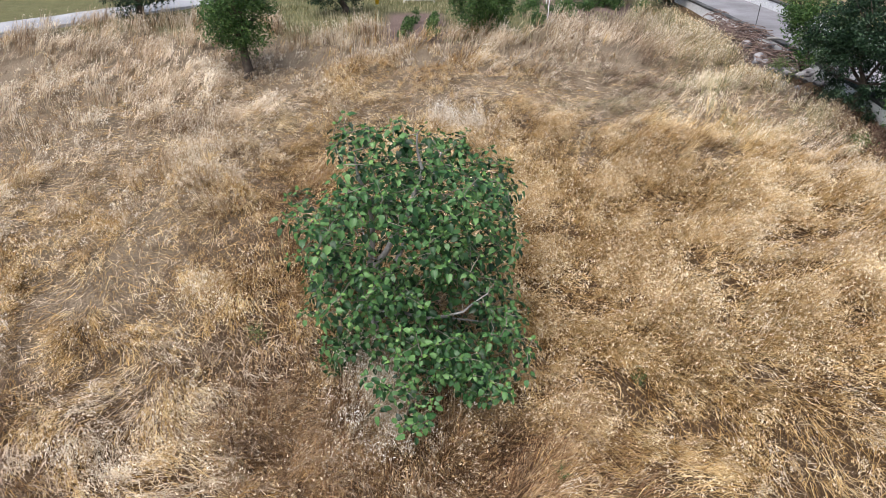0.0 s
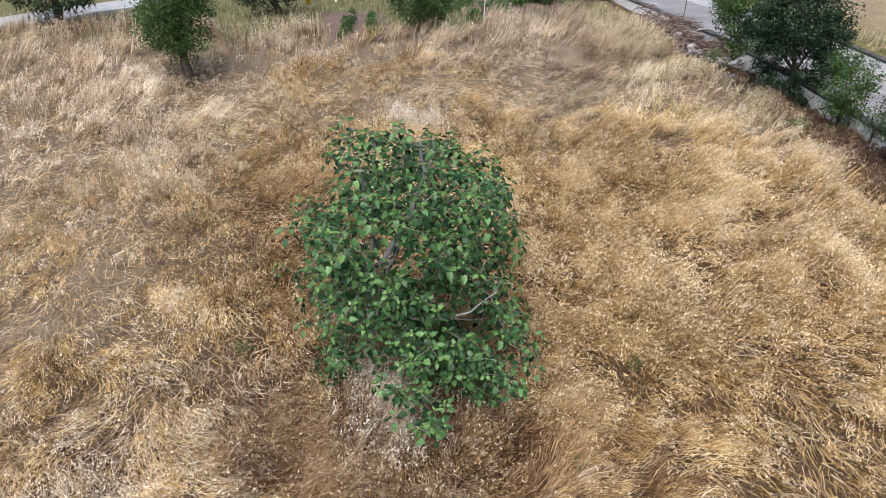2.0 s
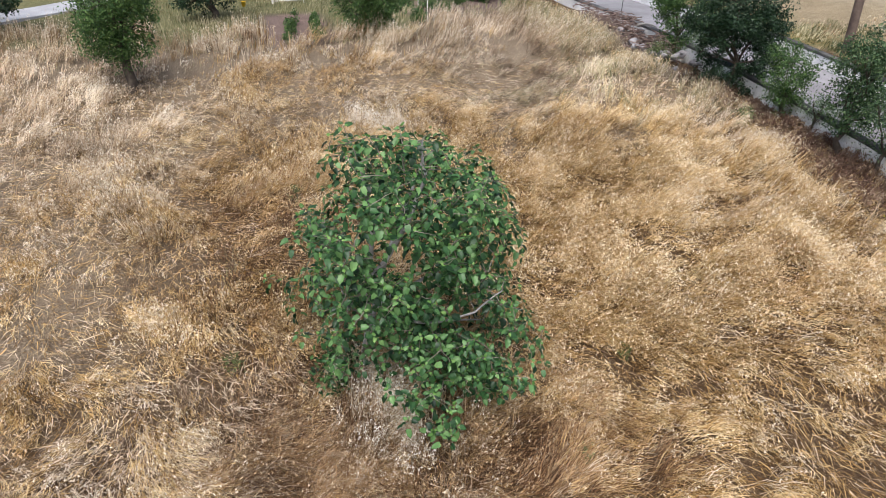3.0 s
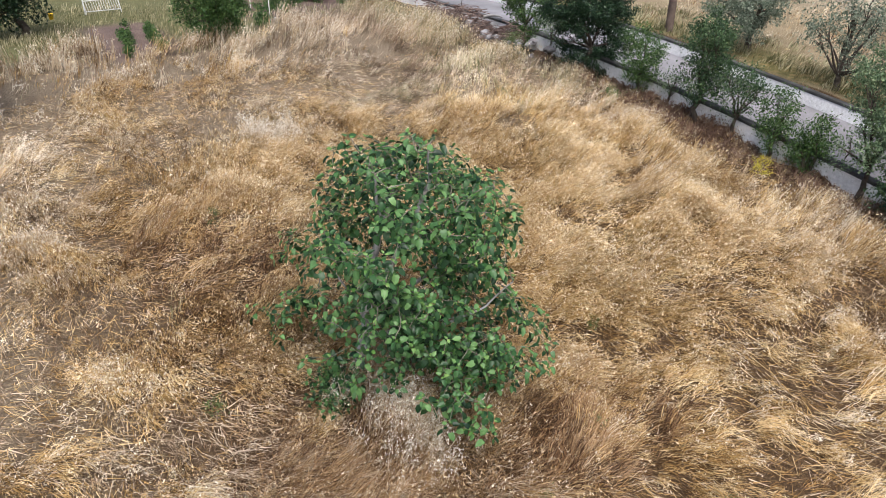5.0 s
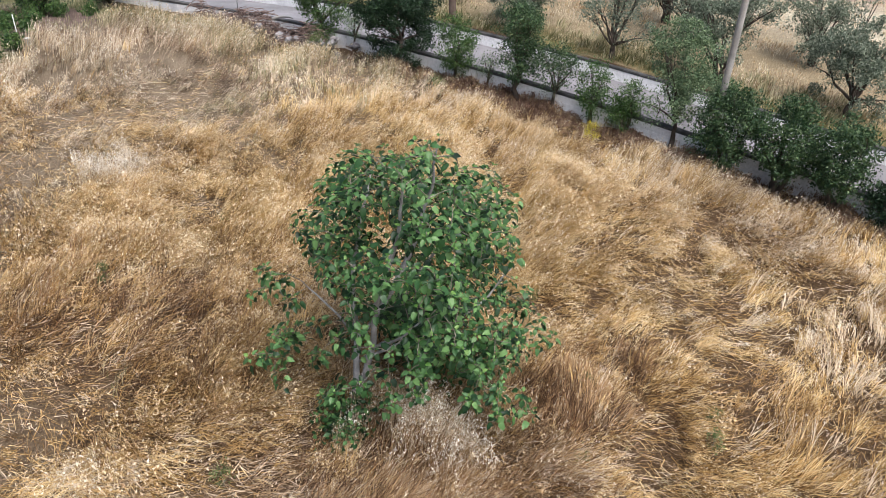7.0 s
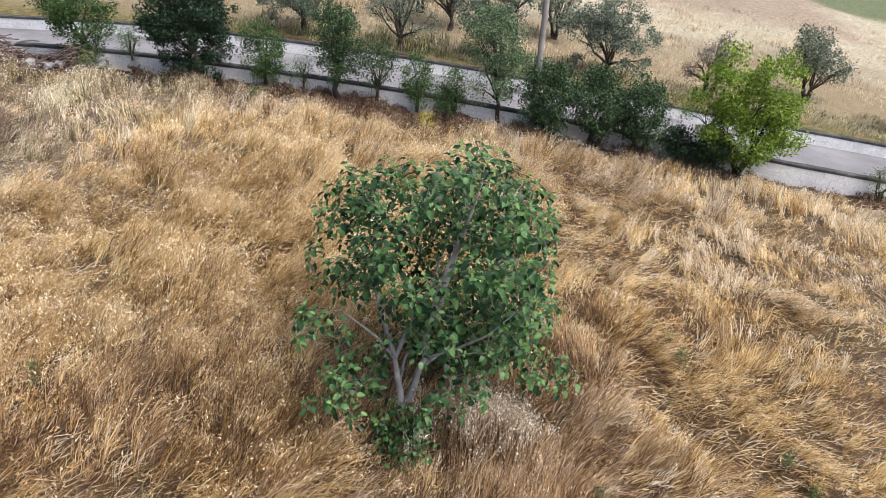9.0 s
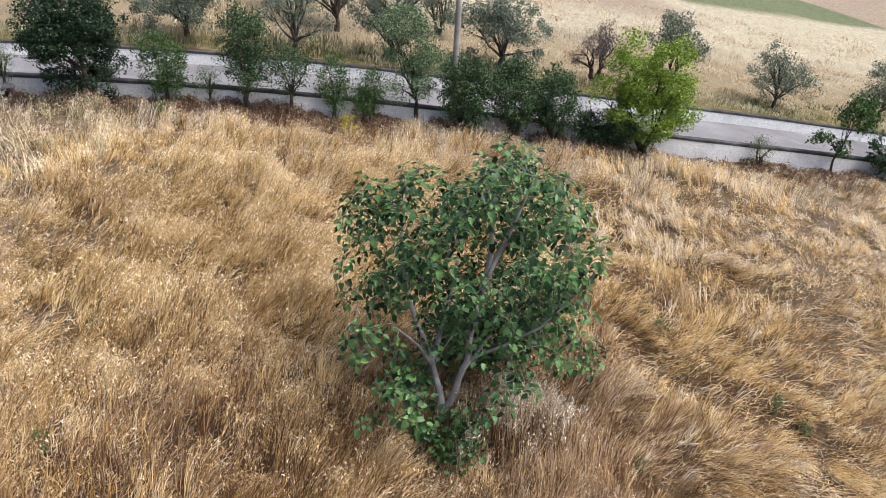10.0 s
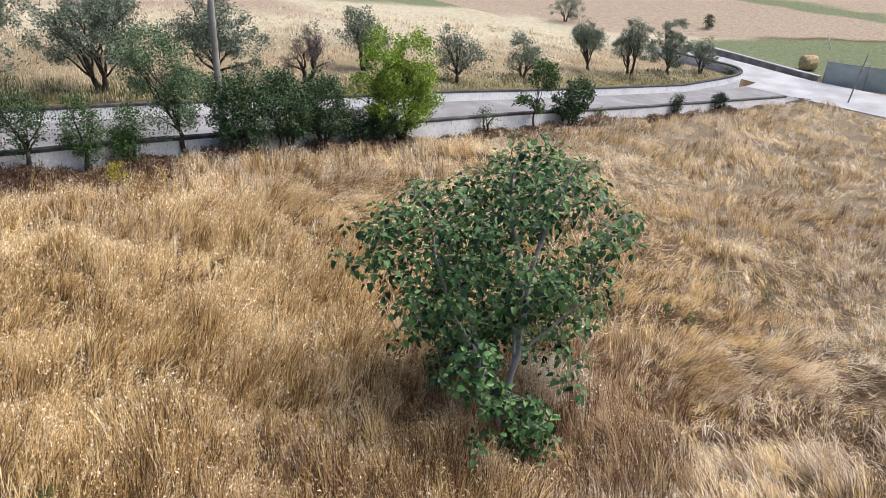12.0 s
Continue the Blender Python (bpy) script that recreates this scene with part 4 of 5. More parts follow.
def sow(tufts, per, choose, length, width, spread=0.08, heads=0, head_share=0.55, lean_lo=0.62, lean_hi=1.25, lean_noise=0.18, area=(-22, 10.9, -29, 29), where=in_field, head_size=0.032, scale=near_scale):
    """Tufts of stalks: corners and triangles of the stalks and of their seed heads, with a tone for each tuft, shaded
    by colour along the drifts.
    """
    x, y = scatter(tufts * 24, *area)
    keep = where(x, y) & (rng.random(len(x)) < scale(x, y) * choose(x, y) * cover(x, y))
    x, y = x[keep][:tufts], y[keep][:tufts]
    m = len(x)
    far = 1 / np.sqrt(scale(x, y))
    tall = 0.45 + 1.1 * vnoise(x, y, 0.55, 5) + soft(-y, -5, 0) * 1.1 * (vnoise(x, y, 1.6, 6) - 0.5)
    # the drift term paints light on the crests and shade in the troughs
    tone = np.clip(0.5 + 0.4 * (vnoise(x, y, 0.42, 71) - 0.5) + 0.3 * (vnoise(x + 0.4 * y, y, 1.3, 75) - 0.5) + 0.22 * (drift(x, y) - 0.5) + 0.1 * soft(x, 2, 5) * soft(-y, -8, -4) - 0.1 * brown_corner(x, y) + rng.normal(size=m) * 0.31, 0, 1)
    ang = heading(x, y) + rng.normal(size=m) * 0.19
    st = standing(x, y)
    lean = lean_hi * (1 - st) + lean_lo * st + rng.normal(size=m) * lean_noise
    k = np.repeat(np.arange(m), per)
    n = len(k)
    rad = np.abs(rng.normal(size=n)) * spread * np.minimum(far[k], 1.8)
    th = rng.uniform(0, 6.28, n)
    bx, by = x[k] + rad * np.cos(th), y[k] + rad * np.sin(th)
    L = np.maximum(tall[k], 0.3) / tall[k] * np.interp(by, [19.5, 21, 23, 25], [0.85, 0.7, 0.85, 1.1]) * np.interp(by, [1, 6], [0.72, 1]) * length * np.interp(bx, [9.5, 10.3, 11, 14, 15], [1, 0.55, 0.5, 0.5, 1]) * (0.95 + 0.1 * st[k]) * tall[k] * rng.uniform(0.5, 1.25, n)
    W = width * np.minimum(far[k], 1.4) * rng.uniform(0.6, 1.5, n)
    lift = (1 - st[k]) * rng.random(n) * 0.1
    v, t, tip, before = blades(bx, by, L, np.clip(lean[k] + rng.normal(size=n) * 0.2, 0.03, 1.6), ang[k] + rng.normal(size=n) * 0.3, W, lift)
    out = [(v, t, np.repeat(tone[k], 4))]
    if heads:
        pick = np.where(rng.random(n) < head_share * (0.4 + 1.2 * drift(bx, by)))[0]
        f = rng.random((len(pick), heads))[..., None]
        c = tip[pick][:, None] * (1 - f * 0.55) + before[pick][:, None] * f * 0.55
        c = c + rng.normal(size=c.shape) * 0.024
        size = head_size * np.repeat(np.minimum(far[k][pick], 1.3), heads)
        out.append((*spikelets(c.reshape(-1, 3), size), np.repeat(tone[k][pick], 3 * heads)))
    return out


def grass(name, label, mat, sown, head_mat=None, head_label=""):
    def toned(nm, v, t, tone, mt):
        me = raw_mesh(nm, v, t, mt)
        me.attributes.new("tone", "FLOAT", "POINT").data.foreach_set("value", tone.astype(np.float32))
        return me
    ob = tagged(new(name, toned(name, *sown[0], mat)), label, "grass", kind="stuff")
    if len(sown) > 1:
        part("seed_heads", toned("seed_heads", *sown[1], head_mat), ob, head_label, kind="stuff")
    return ob


def pale_share(x, y):
    s = soft(x, 6.8, 8.6) * soft(-x, -10.6, -9.8)
    s = np.maximum(s, soft(-x, 3.0, 7.0) * soft(y, 11, 15) * 1.9)
    s = np.maximum(s, soft(y, 21.5, 24.0) * (1.2 - 0.6 * soft(x, 2, 5)))
    s = np.maximum(s, soft(-x, 2.0, 5.0) * 0.28)
    s = np.maximum(s, soft(x, 2.0, 4.5) * soft(-y, -9, -6) * 0.5)
    s = np.maximum(s, soft(-y, -4, 2) * 0.62)
    for px, py, pr in ((0.5, 17.5, 0.7), (-7.0, 9.4, 0.6), (-1.1, 7.6, 0.7), (-0.3, 7.0, 0.7), (-4.8, 7.2, 0.5), (-5.0, 10.6, 0.9), (9.4, 16.0, 1.2), (-1.6, 9.0, 0.4), (4.5, 9.4, 0.6), (-4.4, 9.4, 0.5), (6.2, 11.4, 0.8)):
        s = np.maximum(s, np.exp(-((x - px) ** 2 + (y - py) ** 2) / pr ** 2) * 1.3)
    return np.clip(s * (0.1 + 1.3 * vnoise(x, y, 1.0, 15)) + 0.25 * soft(vnoise(x, y, 0.7, 25), 0.55, 0.8), 0, 1)


def brown_corner(x, y):
    """The browner, coarser stand north-west of the fig tree."""
    return np.exp(-(((x + 1.6) / 1.8) ** 2 + ((y - 12.8) / 1.9) ** 2))


def pink_share(x, y):
    s = soft(y, 14.5, 17.5) * (0.3 + 0.5 * soft(x, 3, 5))
    s = np.maximum(s, soft(-x, 0.5, 3.0) * soft(-y, -11, -8) * 0.65)
    s = np.maximum(s, np.exp(-(((x + 1.7) / 2.3) ** 2 + ((y - 8.6) / 2.6) ** 2)) * 1.3)
    s = np.maximum(s, brown_corner(x, y) * 0.6)
    s = np.maximum(s, soft(-y, -3, 3) * 0.1)
    return np.clip(s * (0.35 + vnoise(x, y, 1.4, 35)), 0, 1)


def gold_share(x, y):
    return np.clip(1.05 - 0.85 * pink_share(x, y) - 0.5 * pale_share(x, y) - 1.0 * np.exp(-(((x - 6.6) / 3.6) ** 2 + ((y - 19.3) / 3.0) ** 2)) - 0.65 * soft(y, 15.5, 18) * np.maximum(soft(x, 1.5, 4), soft(-x, 3, 5)), 0.05, 1) * (0.12 + 0.88 * soft(vnoise(x, y, 0.5, 44), 0.28, 0.6))


def litter(name, label, mat, count, share):
    """Short loose straws that lie on the soil, more or less along the drift."""
    x, y = scatter(count * 7, -13, 10.8, -6, 22)
    ok = in_field(x, y) & (rng.random(len(x)) < near_scale(x, y) * share(x, y) * (0.6 + 0.4 * cover(x, y)))
    x, y = x[ok][:count], y[ok][:count]
    n = len(x)
    a = heading(x, y) + rng.normal(size=n) * 0.6
    ln = rng.uniform(0.12, 0.42, n)
    mid = np.stack([x, y, ground_z(x, y) + rng.uniform(0.01, 0.1, n)], 1)
    way = np.stack([np.cos(a) * ln, np.sin(a) * ln, rng.normal(size=n) * 0.05], 1)
    side = np.stack([-np.sin(a), np.cos(a), rng.normal(size=n) * 0.5], 1) * rng.uniform(0.003, 0.0065, n)[:, None]
    tone = np.clip(0.5 + 0.7 * (vnoise(x, y, 0.3, 72) - 0.5) + rng.normal(size=n) * 0.28, 0, 1)
    grass(name, label, mat, [(np.stack([mid - side, mid + side, mid + way], 1).reshape(-1, 3), np.arange(n * 3).reshape(-1, 3), np.repeat(tone, 3))])


litter("straw_litter", "broken brown straw lying loose on the soil", PINK, 85000, lambda x, y: np.clip(0.35 + pink_share(x, y), 0, 1))
litter("golden_litter", "broken golden straw lying in flat swirls", GOLD, 85000, lambda x, y: np.clip(1.0 - 0.75 * pink_share(x, y), 0, 1))
grass("standing_grass", "golden ripe grass that leans before the wind", GOLD, sow(11500, 9, lambda x, y: laid(x, y) * soft(-x, -9.5, -7.5) * (1 - 0.6 * brown_corner(x, y)), 0.62, 0.0042, 0.04, 3, 0.6, 0.7, 1.08, 0.14, (-5, 10, 7, 18.5), head_size=0.047), GOLD_HEAD, "ripe golden spikelets")
grass("golden_grass", "golden dry grass laid over in swirling drifts", GOLD, sow(19500, 9, gold_share, 0.6, 0.0043, 0.045, 2, 0.45, 0.5, 1.3, head_size=0.046), GOLD_HEAD, "ripe golden spikelets")
clump_spots = ((-1.3, 8.2, 0.36), (-1.5, 8.85, 0.25), (-0.75, 7.65, 0.42), (-0.3, 7.6, 0.3), (0.55, 17.5, 0.45), (0.0, 17.25, 0.3), (-7.0, 9.4, 0.35))
tall_clumps = lambda x, y: sum(np.exp(-((x - a) ** 2 + (y - c) ** 2) / r ** 2) for a, c, r in clump_spots)
grass("tall_wild_oats", "tall pale wild oats in small clumps", PALE, sow(800, 9, tall_clumps, 0.82, 0.004, 0.07, 8, 0.85, 0.3, 0.5, 0.2, (-8, 2, 6.5, 19.5), head_size=0.036, scale=lambda x, y: np.ones(len(x))), WHITE_HEAD, "papery white oat spikelets")
grass("brown_grass", "brown and pinkish dry grass stalks, matted and tangled", PINK, sow(12500, 8, pink_share, 0.58, 0.0045, 0.05, 2, 0.13, head_size=0.033), HEAD, "pale husks")
thicket = lambda x, y: np.clip(np.exp(-(((x + 1.2) / 1.6) ** 2 + ((y - 8.2) / 1.9) ** 2)) + 0.6 * np.exp(-(((x - 0.8) / 1.6) ** 2 + ((y - 7.0) / 1.0) ** 2)) + 0.7 * brown_corner(x, y), 0, 1)
grass("rusty_grass", "rusty brown dead stalks round the fig's trunk", RUST, sow(4800, 11, thicket, 0.58, 0.004, 0.1, 2, 0.15, 0.35, 0.9, 0.3, (-5.5, 4, 4.5, 15), head_size=0.045), GOLD_HEAD, "dry husks")
grass("wild_oats", "pale dry wild oats with drooping seed heads", PALE, sow(12500, 7, pale_share, 0.6, 0.005, 0.05, 3, 0.75, 0.4, 0.95, head_size=0.044), HEAD, "pale papery oat spikelets")

far_west = lambda x, y: ~in_field(x, y) & (y < 6) & (x < -5)
grass("coarse_grass", "coarse pale dry grass in the field's lower corner", PALE, sow(2600, 7, lambda x, y: 0.3 + vnoise(x, y, 1.5, 66), 0.6, 0.009, 0.2, 0, 0, 0.4, 1.1, 0.25, (-24, -5, -29, 6), far_west, scale=lambda x, y: np.full(len(x), 0.5)))
grass("trodden_grass", "trodden pale dry grass at the field's lower edge", PALE, sow(4000, 8, lambda x, y: 0.35 + 0.65 * vnoise(x, y, 1.2, 68), 0.5, 0.0055, 0.06, 0, 0, 0.5, 1.25, 0.2, (-17, 0, -10, 5.2), lambda x, y: ~in_field(x, y), scale=lambda x, y: np.ones(len(x))))
along_wall = lambda x, y: (x < 10.98) & (y < 19.3) & (y > -20)
grass("dead_weeds", "dark brown dead weeds along the foot of the wall", SCRUB,
      sow(1500, 14, lambda x, y: (soft(x, 9.7, 10.4) * 0.9 + 0.1) * (0.5 + 0.5 * soft(y, 11, 14)), 0.6, 0.006, 0.16, 5, 0.5, 0.2, 0.6, 0.3, (9.8, 10.95, -20, 24), along_wall, 0.06, lambda x, y: np.full(len(x), 0.6)), SCRUB, "dry brown seed heads")
green_patch = lambda x, y: np.exp(-(((x - 6.6) / 3.4) ** 2 + ((y - 19.3) / 3.0) ** 2)) * (0.2 + 1.2 * vnoise(x, y, 0.8, 51)) + 0.25 * soft(vnoise(x, y, 0.9, 53), 0.72, 0.85)
grass("fading_weeds", "grey-green fading weeds among the straw", GREENISH, sow(6000, 9, green_patch, 0.36, 0.0042, 0.1, 2, 0.3, 0.35, 0.7, 0.3), HEAD, "pale husks")
grass("rank_weeds", "tall pale green weeds gone to seed near the rubble", GREENISH, sow(900, 9, lambda x, y: soft(x, 6.5, 9.5) * soft(y, 15, 18) * (0.2 + vnoise(x, y, 1.0, 57)), 0.62, 0.005, 0.1, 3, 0.5, 0.2, 0.5, 0.2, (6.5, 10.6, 15, 29), lambda x, y: (x < 9.4) | ((y < 18.8) & (x < 10.6)), 0.045, lambda x, y: np.full(len(x), 0.6)), GOLD_HEAD, "ripe husks")
grove_scale = lambda x, y: np.interp(x, [15, 20, 34], [0.6, 0.35, 0.15])
grass("grove_grass", "pale dry grass under the olive trees", PALE,
      sow(3000, 11, lambda x, y: 0.1 + 0.9 * soft(vnoise(x, y, 1.7, 61), 0.3, 0.7), 0.34, 0.0055, 0.22, 3, 0.4, 0.3, 0.9, 0.3, (16.0, 36, -27, 22), lambda x, y: x > 15.1, 0.05, grove_scale), GOLD_HEAD, "ripe golden spikelets")
grass("verge_weeds", "green and brown weeds behind the lane wall", GREENISH,
      sow(2000, 11, lambda x, y: 0.2 + 0.8 * vnoise(x, y, 1.2, 63), 0.3, 0.011, 0.16, 0, 0, 0.3, 0.9, 0.3, (15.0, 17.6, -28, 22), lambda x, y: x > 14.98, 0.04, lambda x, y: np.full(len(x), 0.5)))
grass("lawn_grass", "short green and yellowing grass round the garden", GREENISH,
      sow(1700, 9, lambda x, y: 0.15 + 0.85 * vnoise(x, y, 1.1, 81), 0.2, 0.006, 0.2, 0, 0, 0.3, 0.6, 0.3, (-10, 10.6, 24.5, 36), lambda x, y: (y > 24.2) & ((x < 3.5) | (y > 29.0)) & ~((x > -2.5) & (x < -0.2) & (y < 31)), 0.04, lambda x, y: np.full(len(x), 0.5)))


# ---- white blocks of the lane walls ----
blocks = [block_mesh(BLOCK_L), block_mesh(BLOCK_L)]


def lay_blocks(wall, path, courses, single_from, single_to):
    """Courses of blocks under the coping: each its own piece in the middle stretch, the rest joined."""
    flat = [Vector(q) for q in path]
    where, d = [0.0], 0.0
    for a, c in zip(flat[:-1], flat[1:]):
        d += (c - a).length
        where.append(d)
    loose = []
    for row in range(courses):
        u = BLOCK_L * (0.5 if row % 2 else 1.0)
        while u < d - BLOCK_L:
            k = max(i for i in range(len(where)) if where[i] <= u)
            f = (u - where[k]) / (where[k + 1] - where[k])
            q = flat[k].lerp(flat[k + 1], f)
            along = (flat[k + 1] - flat[k]).normalized()
            right = Vector((along.y, -along.x, 0)).normalized()
            up = right.cross(along)
            q = q + Vector((0, 0, -0.08 - BLOCK_H * (row + 0.5))) + right * random.uniform(-0.003, 0.003)
            m = Matrix((right, along, up)).transposed().to_4x4()
            m.translation = q
            if single_from < q.y < single_to:
                part("block", blocks[0], wall, at=m)
            else:
                loose.append(m)
            u += BLOCK_L
    base_v = np.array([v.co[:] for v in blocks[1].vertices])
    blocks[1].calc_loop_triangles()
    base_t = np.array([t.vertices[:] for t in blocks[1].loop_triangles])
    pieces = [(base_v @ np.array(m)[:3, :3].T + np.array(m)[:3, 3], base_t) for m in loose]
    work = raw_mesh("blockwork", *join_raw(pieces), PLASTER)
    work.shade_flat()
    part("blockwork", work, wall, "whitewashed concrete blocks", kind="stuff")


lay_blocks(bpy.data.objects["wall_west"], west_path, 3, -9.0, 20.0)
lay_blocks(bpy.data.objects["wall_east"], east_path, 2, 300, 301)


# ---- low plants in the field ----
def weed(x, y, h, r, n, mat, label, size=0.035, name="weed"):
    return tree(name, x, y, label, "plant", round_lumps(h, r, 0.1, 4, int(abs(x * 31 + y * 7))), 0.006, mat, TWIG, size, n, 25, r * 0.25, 7, 3, 0.2)


for wx_, wy_ in ((3.0, 8.5), (1.55, 6.7), (2.3, 4.9), (-0.3, 3.5), (-0.65, 3.2), (-1.8, 14.1), (0.0, 0.9), (-1.5, 6.3), (0.9, 14.4), (1.8, 4.7), (0.2, 6.1), (-3.1, 9.7), (-1.1, 0.8)):
    weed(wx_, wy_, random.uniform(0.35, 0.5), random.uniform(0.12, 0.2), 260, WEED_LEAF, "small grey-green weed among dry stalks")
FLOWER = leafy("yellow_flower", (0.45, 0.38, 0.03), (0.65, 0.55, 0.05), (0.75, 0.68, 0.1), 0.6, 0.3)
weed(10.1, 10.6, 0.75, 0.28, 420, FLOWER, "yellow flowering weed at the foot of the wall", 0.04, "flowering_weed")
weed(9.6, 15.4, 0.6, 0.35, 500, WEED_LEAF, "yellow-green weed clump near the lane wall", 0.05)
weed(9.9, 20.3, 0.8, 0.5, 900, WEED_LEAF, "yellow-green weed clump beside the rubble", 0.05)
tree("shrub", -1.5, 8.95, "leafy dark green suckers at the foot of the fig tree", "shrub",
     [(0, 0, 0.42, 0.26, 0.28, 0.36), (-0.1, 0.15, 0.3, 0.22, 0.26, 0.25), (0.12, -0.15, 0.55, 0.2, 0.22, 0.3)], 0.012, FIG_LEAF, TWIG, 0.09, 420, 40, 0.12, 8, 4, 0.2, aspect=0.7)


# ---- rubble at the lane's upper end ----
STONE = spotted("grey_rubble", (0.1, 0.095, 0.1), (0.21, 0.2, 0.21), (0.38, 0.37, 0.38), 4.0, 50.0)
RUBBER = spotted("old_rubber", (0.02, 0.02, 0.02), (0.045, 0.045, 0.047), (0.09, 0.09, 0.09), 6.0, 60.0)
DRY_WOOD = spotted("dry_brushwood", (0.1, 0.065, 0.055), (0.19, 0.135, 0.12), (0.33, 0.26, 0.23), 5.0, 60.0)


def stone(x, y, lift, size, seed):
    bm = bmesh.new()
    bmesh.ops.create_icosphere(bm, subdivisions=2, radius=size)
    for v in bm.verts:
        q = v.co * (1.4 / size) + Vector((seed, seed * 2.3, 0))
        v.co *= 1 + 0.5 * noise.noise(q)
        v.co.z *= 0.7
    ob = new("stone", bm_mesh("stone", bm, STONE))
    ob.matrix_basis = pose(x, y, gz(x, y) + lift, random.uniform(-20, 20), random.uniform(-20, 20), random.uniform(0, 360))
    return tagged(ob, "rough grey lump of rubble by the lane wall", "stone", "stones of the rubble heap")


for k in range(56):
    fy = random.uniform(19.2, 23.6)
    size = random.uniform(0.08, 0.2)
    stone(random.uniform(9.6, 10.85), fy, size * 0.35 + random.choice((0.0, 0.0, 0.25)), size, k * 1.3)
sticks = []
for k in range(700):
    c = Vector((random.gauss(10.15, 0.32), random.uniform(20.8, 27.0), 0))
    c.z = gz(c.x, c.y) + max(0.05, (0.62 + 0.2 * math.sin(c.y * 1.9)) * math.exp(-((c.x - 10.25) ** 2) * 3.0) * random.uniform(0.25, 1.1))
    a, l = random.uniform(0, 6.28), random.uniform(0.15, 0.5)
    d = Vector((math.cos(a), math.sin(a), random.uniform(-0.3, 0.5))) * l
    sticks.append(tube(bend(c - d, c + d, 0.05, 3, 0.15), [0.018, 0.015, 0.012, 0.007], 5))
heap = thing("brushwood_heap", (0, 0, 0), "heap of dry purple-brown cut branches by the lane", "branches")
part("brushwood", raw_mesh("brushwood", *join_raw(sticks), DRY_WOOD), heap, kind="stuff")
bough = tube(bend((10.6, 23.3, gz(10.6, 23.3) + 0.5), (10.95, 22.6, gz(10.9, 22.6) + 0.85), 0.1, 4), [0.05, 0.045, 0.04, 0.03, 0.02], 7, 0.2)
part("bough", raw_mesh("bough", *bough, POLE_GREY), heap, "pale barkless bough")


def tyre(x, y, lift, tilt):
    t = thing("tyre", (x, y, gz(x, y) + lift), "old black car tyre lying on rubble", "tyre")
    t.matrix_basis = pose(x, y, gz(x, y) + lift, tilt, 12, 30)
    R, segs, ring_n = 0.29, 36, 12
    verts, tris = [], []
    for i in range(segs):
        a = 2 * math.pi * i / segs
        for j in range(ring_n):
            b_ = 2 * math.pi * j / ring_n
            cx = 0.075 * math.copysign(abs(math.cos(b_)) ** 0.6, math.cos(b_))
            cz = 0.095 * math.copysign(abs(math.sin(b_)) ** 0.6, math.sin(b_))
            rr = R - 0.075 + cx + (0.008 if cx > 0.05 and i % 2 else 0)
            verts.append((rr * math.cos(a), rr * math.sin(a), cz))
    for i in range(segs):
        for j in range(ring_n):
            a, c = i * ring_n + j, i * ring_n + (j + 1) % ring_n
            e, f = ((i + 1) % segs) * ring_n + j, ((i + 1) % segs) * ring_n + (j + 1) % ring_n
            tris += [(a, e, f), (a, f, c)]
    part("casing", raw_mesh("casing", verts, tris, RUBBER), t)
    return t


tyre(10.6, 22.2, 0.4, 28)
rod = thing("iron_rod", (11.3, 26.0, float(wall_top(26.0)) - 0.35), "thin dark iron rod standing at the lane's edge", "rod")
part("shaft", raw_mesh("shaft", *tube([(0, 0, 0), (0.03, 0, 0.6), (0.05, 0, 1.1)], [0.016, 0.016, 0.014], 6), COPING), rod)


# ---- the garden beyond the field ----
WHITE_METAL = spotted("white_painted_metal", (0.5, 0.5, 0.5), (0.68, 0.68, 0.68), (0.78, 0.78, 0.77), 6.0, 60.0, 0.5)
YELLOW = spotted("yellow_plastic", (0.6, 0.36, 0.02), (0.72, 0.46, 0.03), (0.8, 0.55, 0.05), 4.0, 60.0, 0.45)
RED_WOOD = spotted("red_brown_wood", (0.08, 0.035, 0.025), (0.13, 0.06, 0.04), (0.2, 0.1, 0.07), 4.0, 60.0, 0.7)


def bar(a, c, r, sides=6):
    return tube([a, c], [r, r], sides)


def garden_rack(x, y, turn):
    t = thing("metal_rack", (x, y, gz(x, y)), "white metal rack with thin bars on the lawn", "rack", turn=turn)
    w, h = 1.35, 0.5
    part("post", raw_mesh("post", *bar((-w / 2 - 0.05, 0, -0.1), (-w / 2 - 0.05, 0, 1.15), 0.025), WHITE_METAL), t)
    for a, c in (((-w / 2, 0, 0.12), (w / 2, 0, 0.12)), ((-w / 2, 0.25, h), (w / 2, 0.25, h)), ((-w / 2, 0, 0.0), (-w / 2, 0.25, h)), ((w / 2, 0, 0.0), (w / 2, 0.25, h))):
        part("rail", raw_mesh("rail", *bar(a, c, 0.02), WHITE_METAL), t)
    for k in range(1, 14):
        u = -w / 2 + w * k / 14
        part("bar", raw_mesh("bar", *bar((u, 0.0, 0.12), (u, 0.25, h), 0.008, 5), WHITE_METAL), t)


garden_rack(-1.05, 33.6, 8)


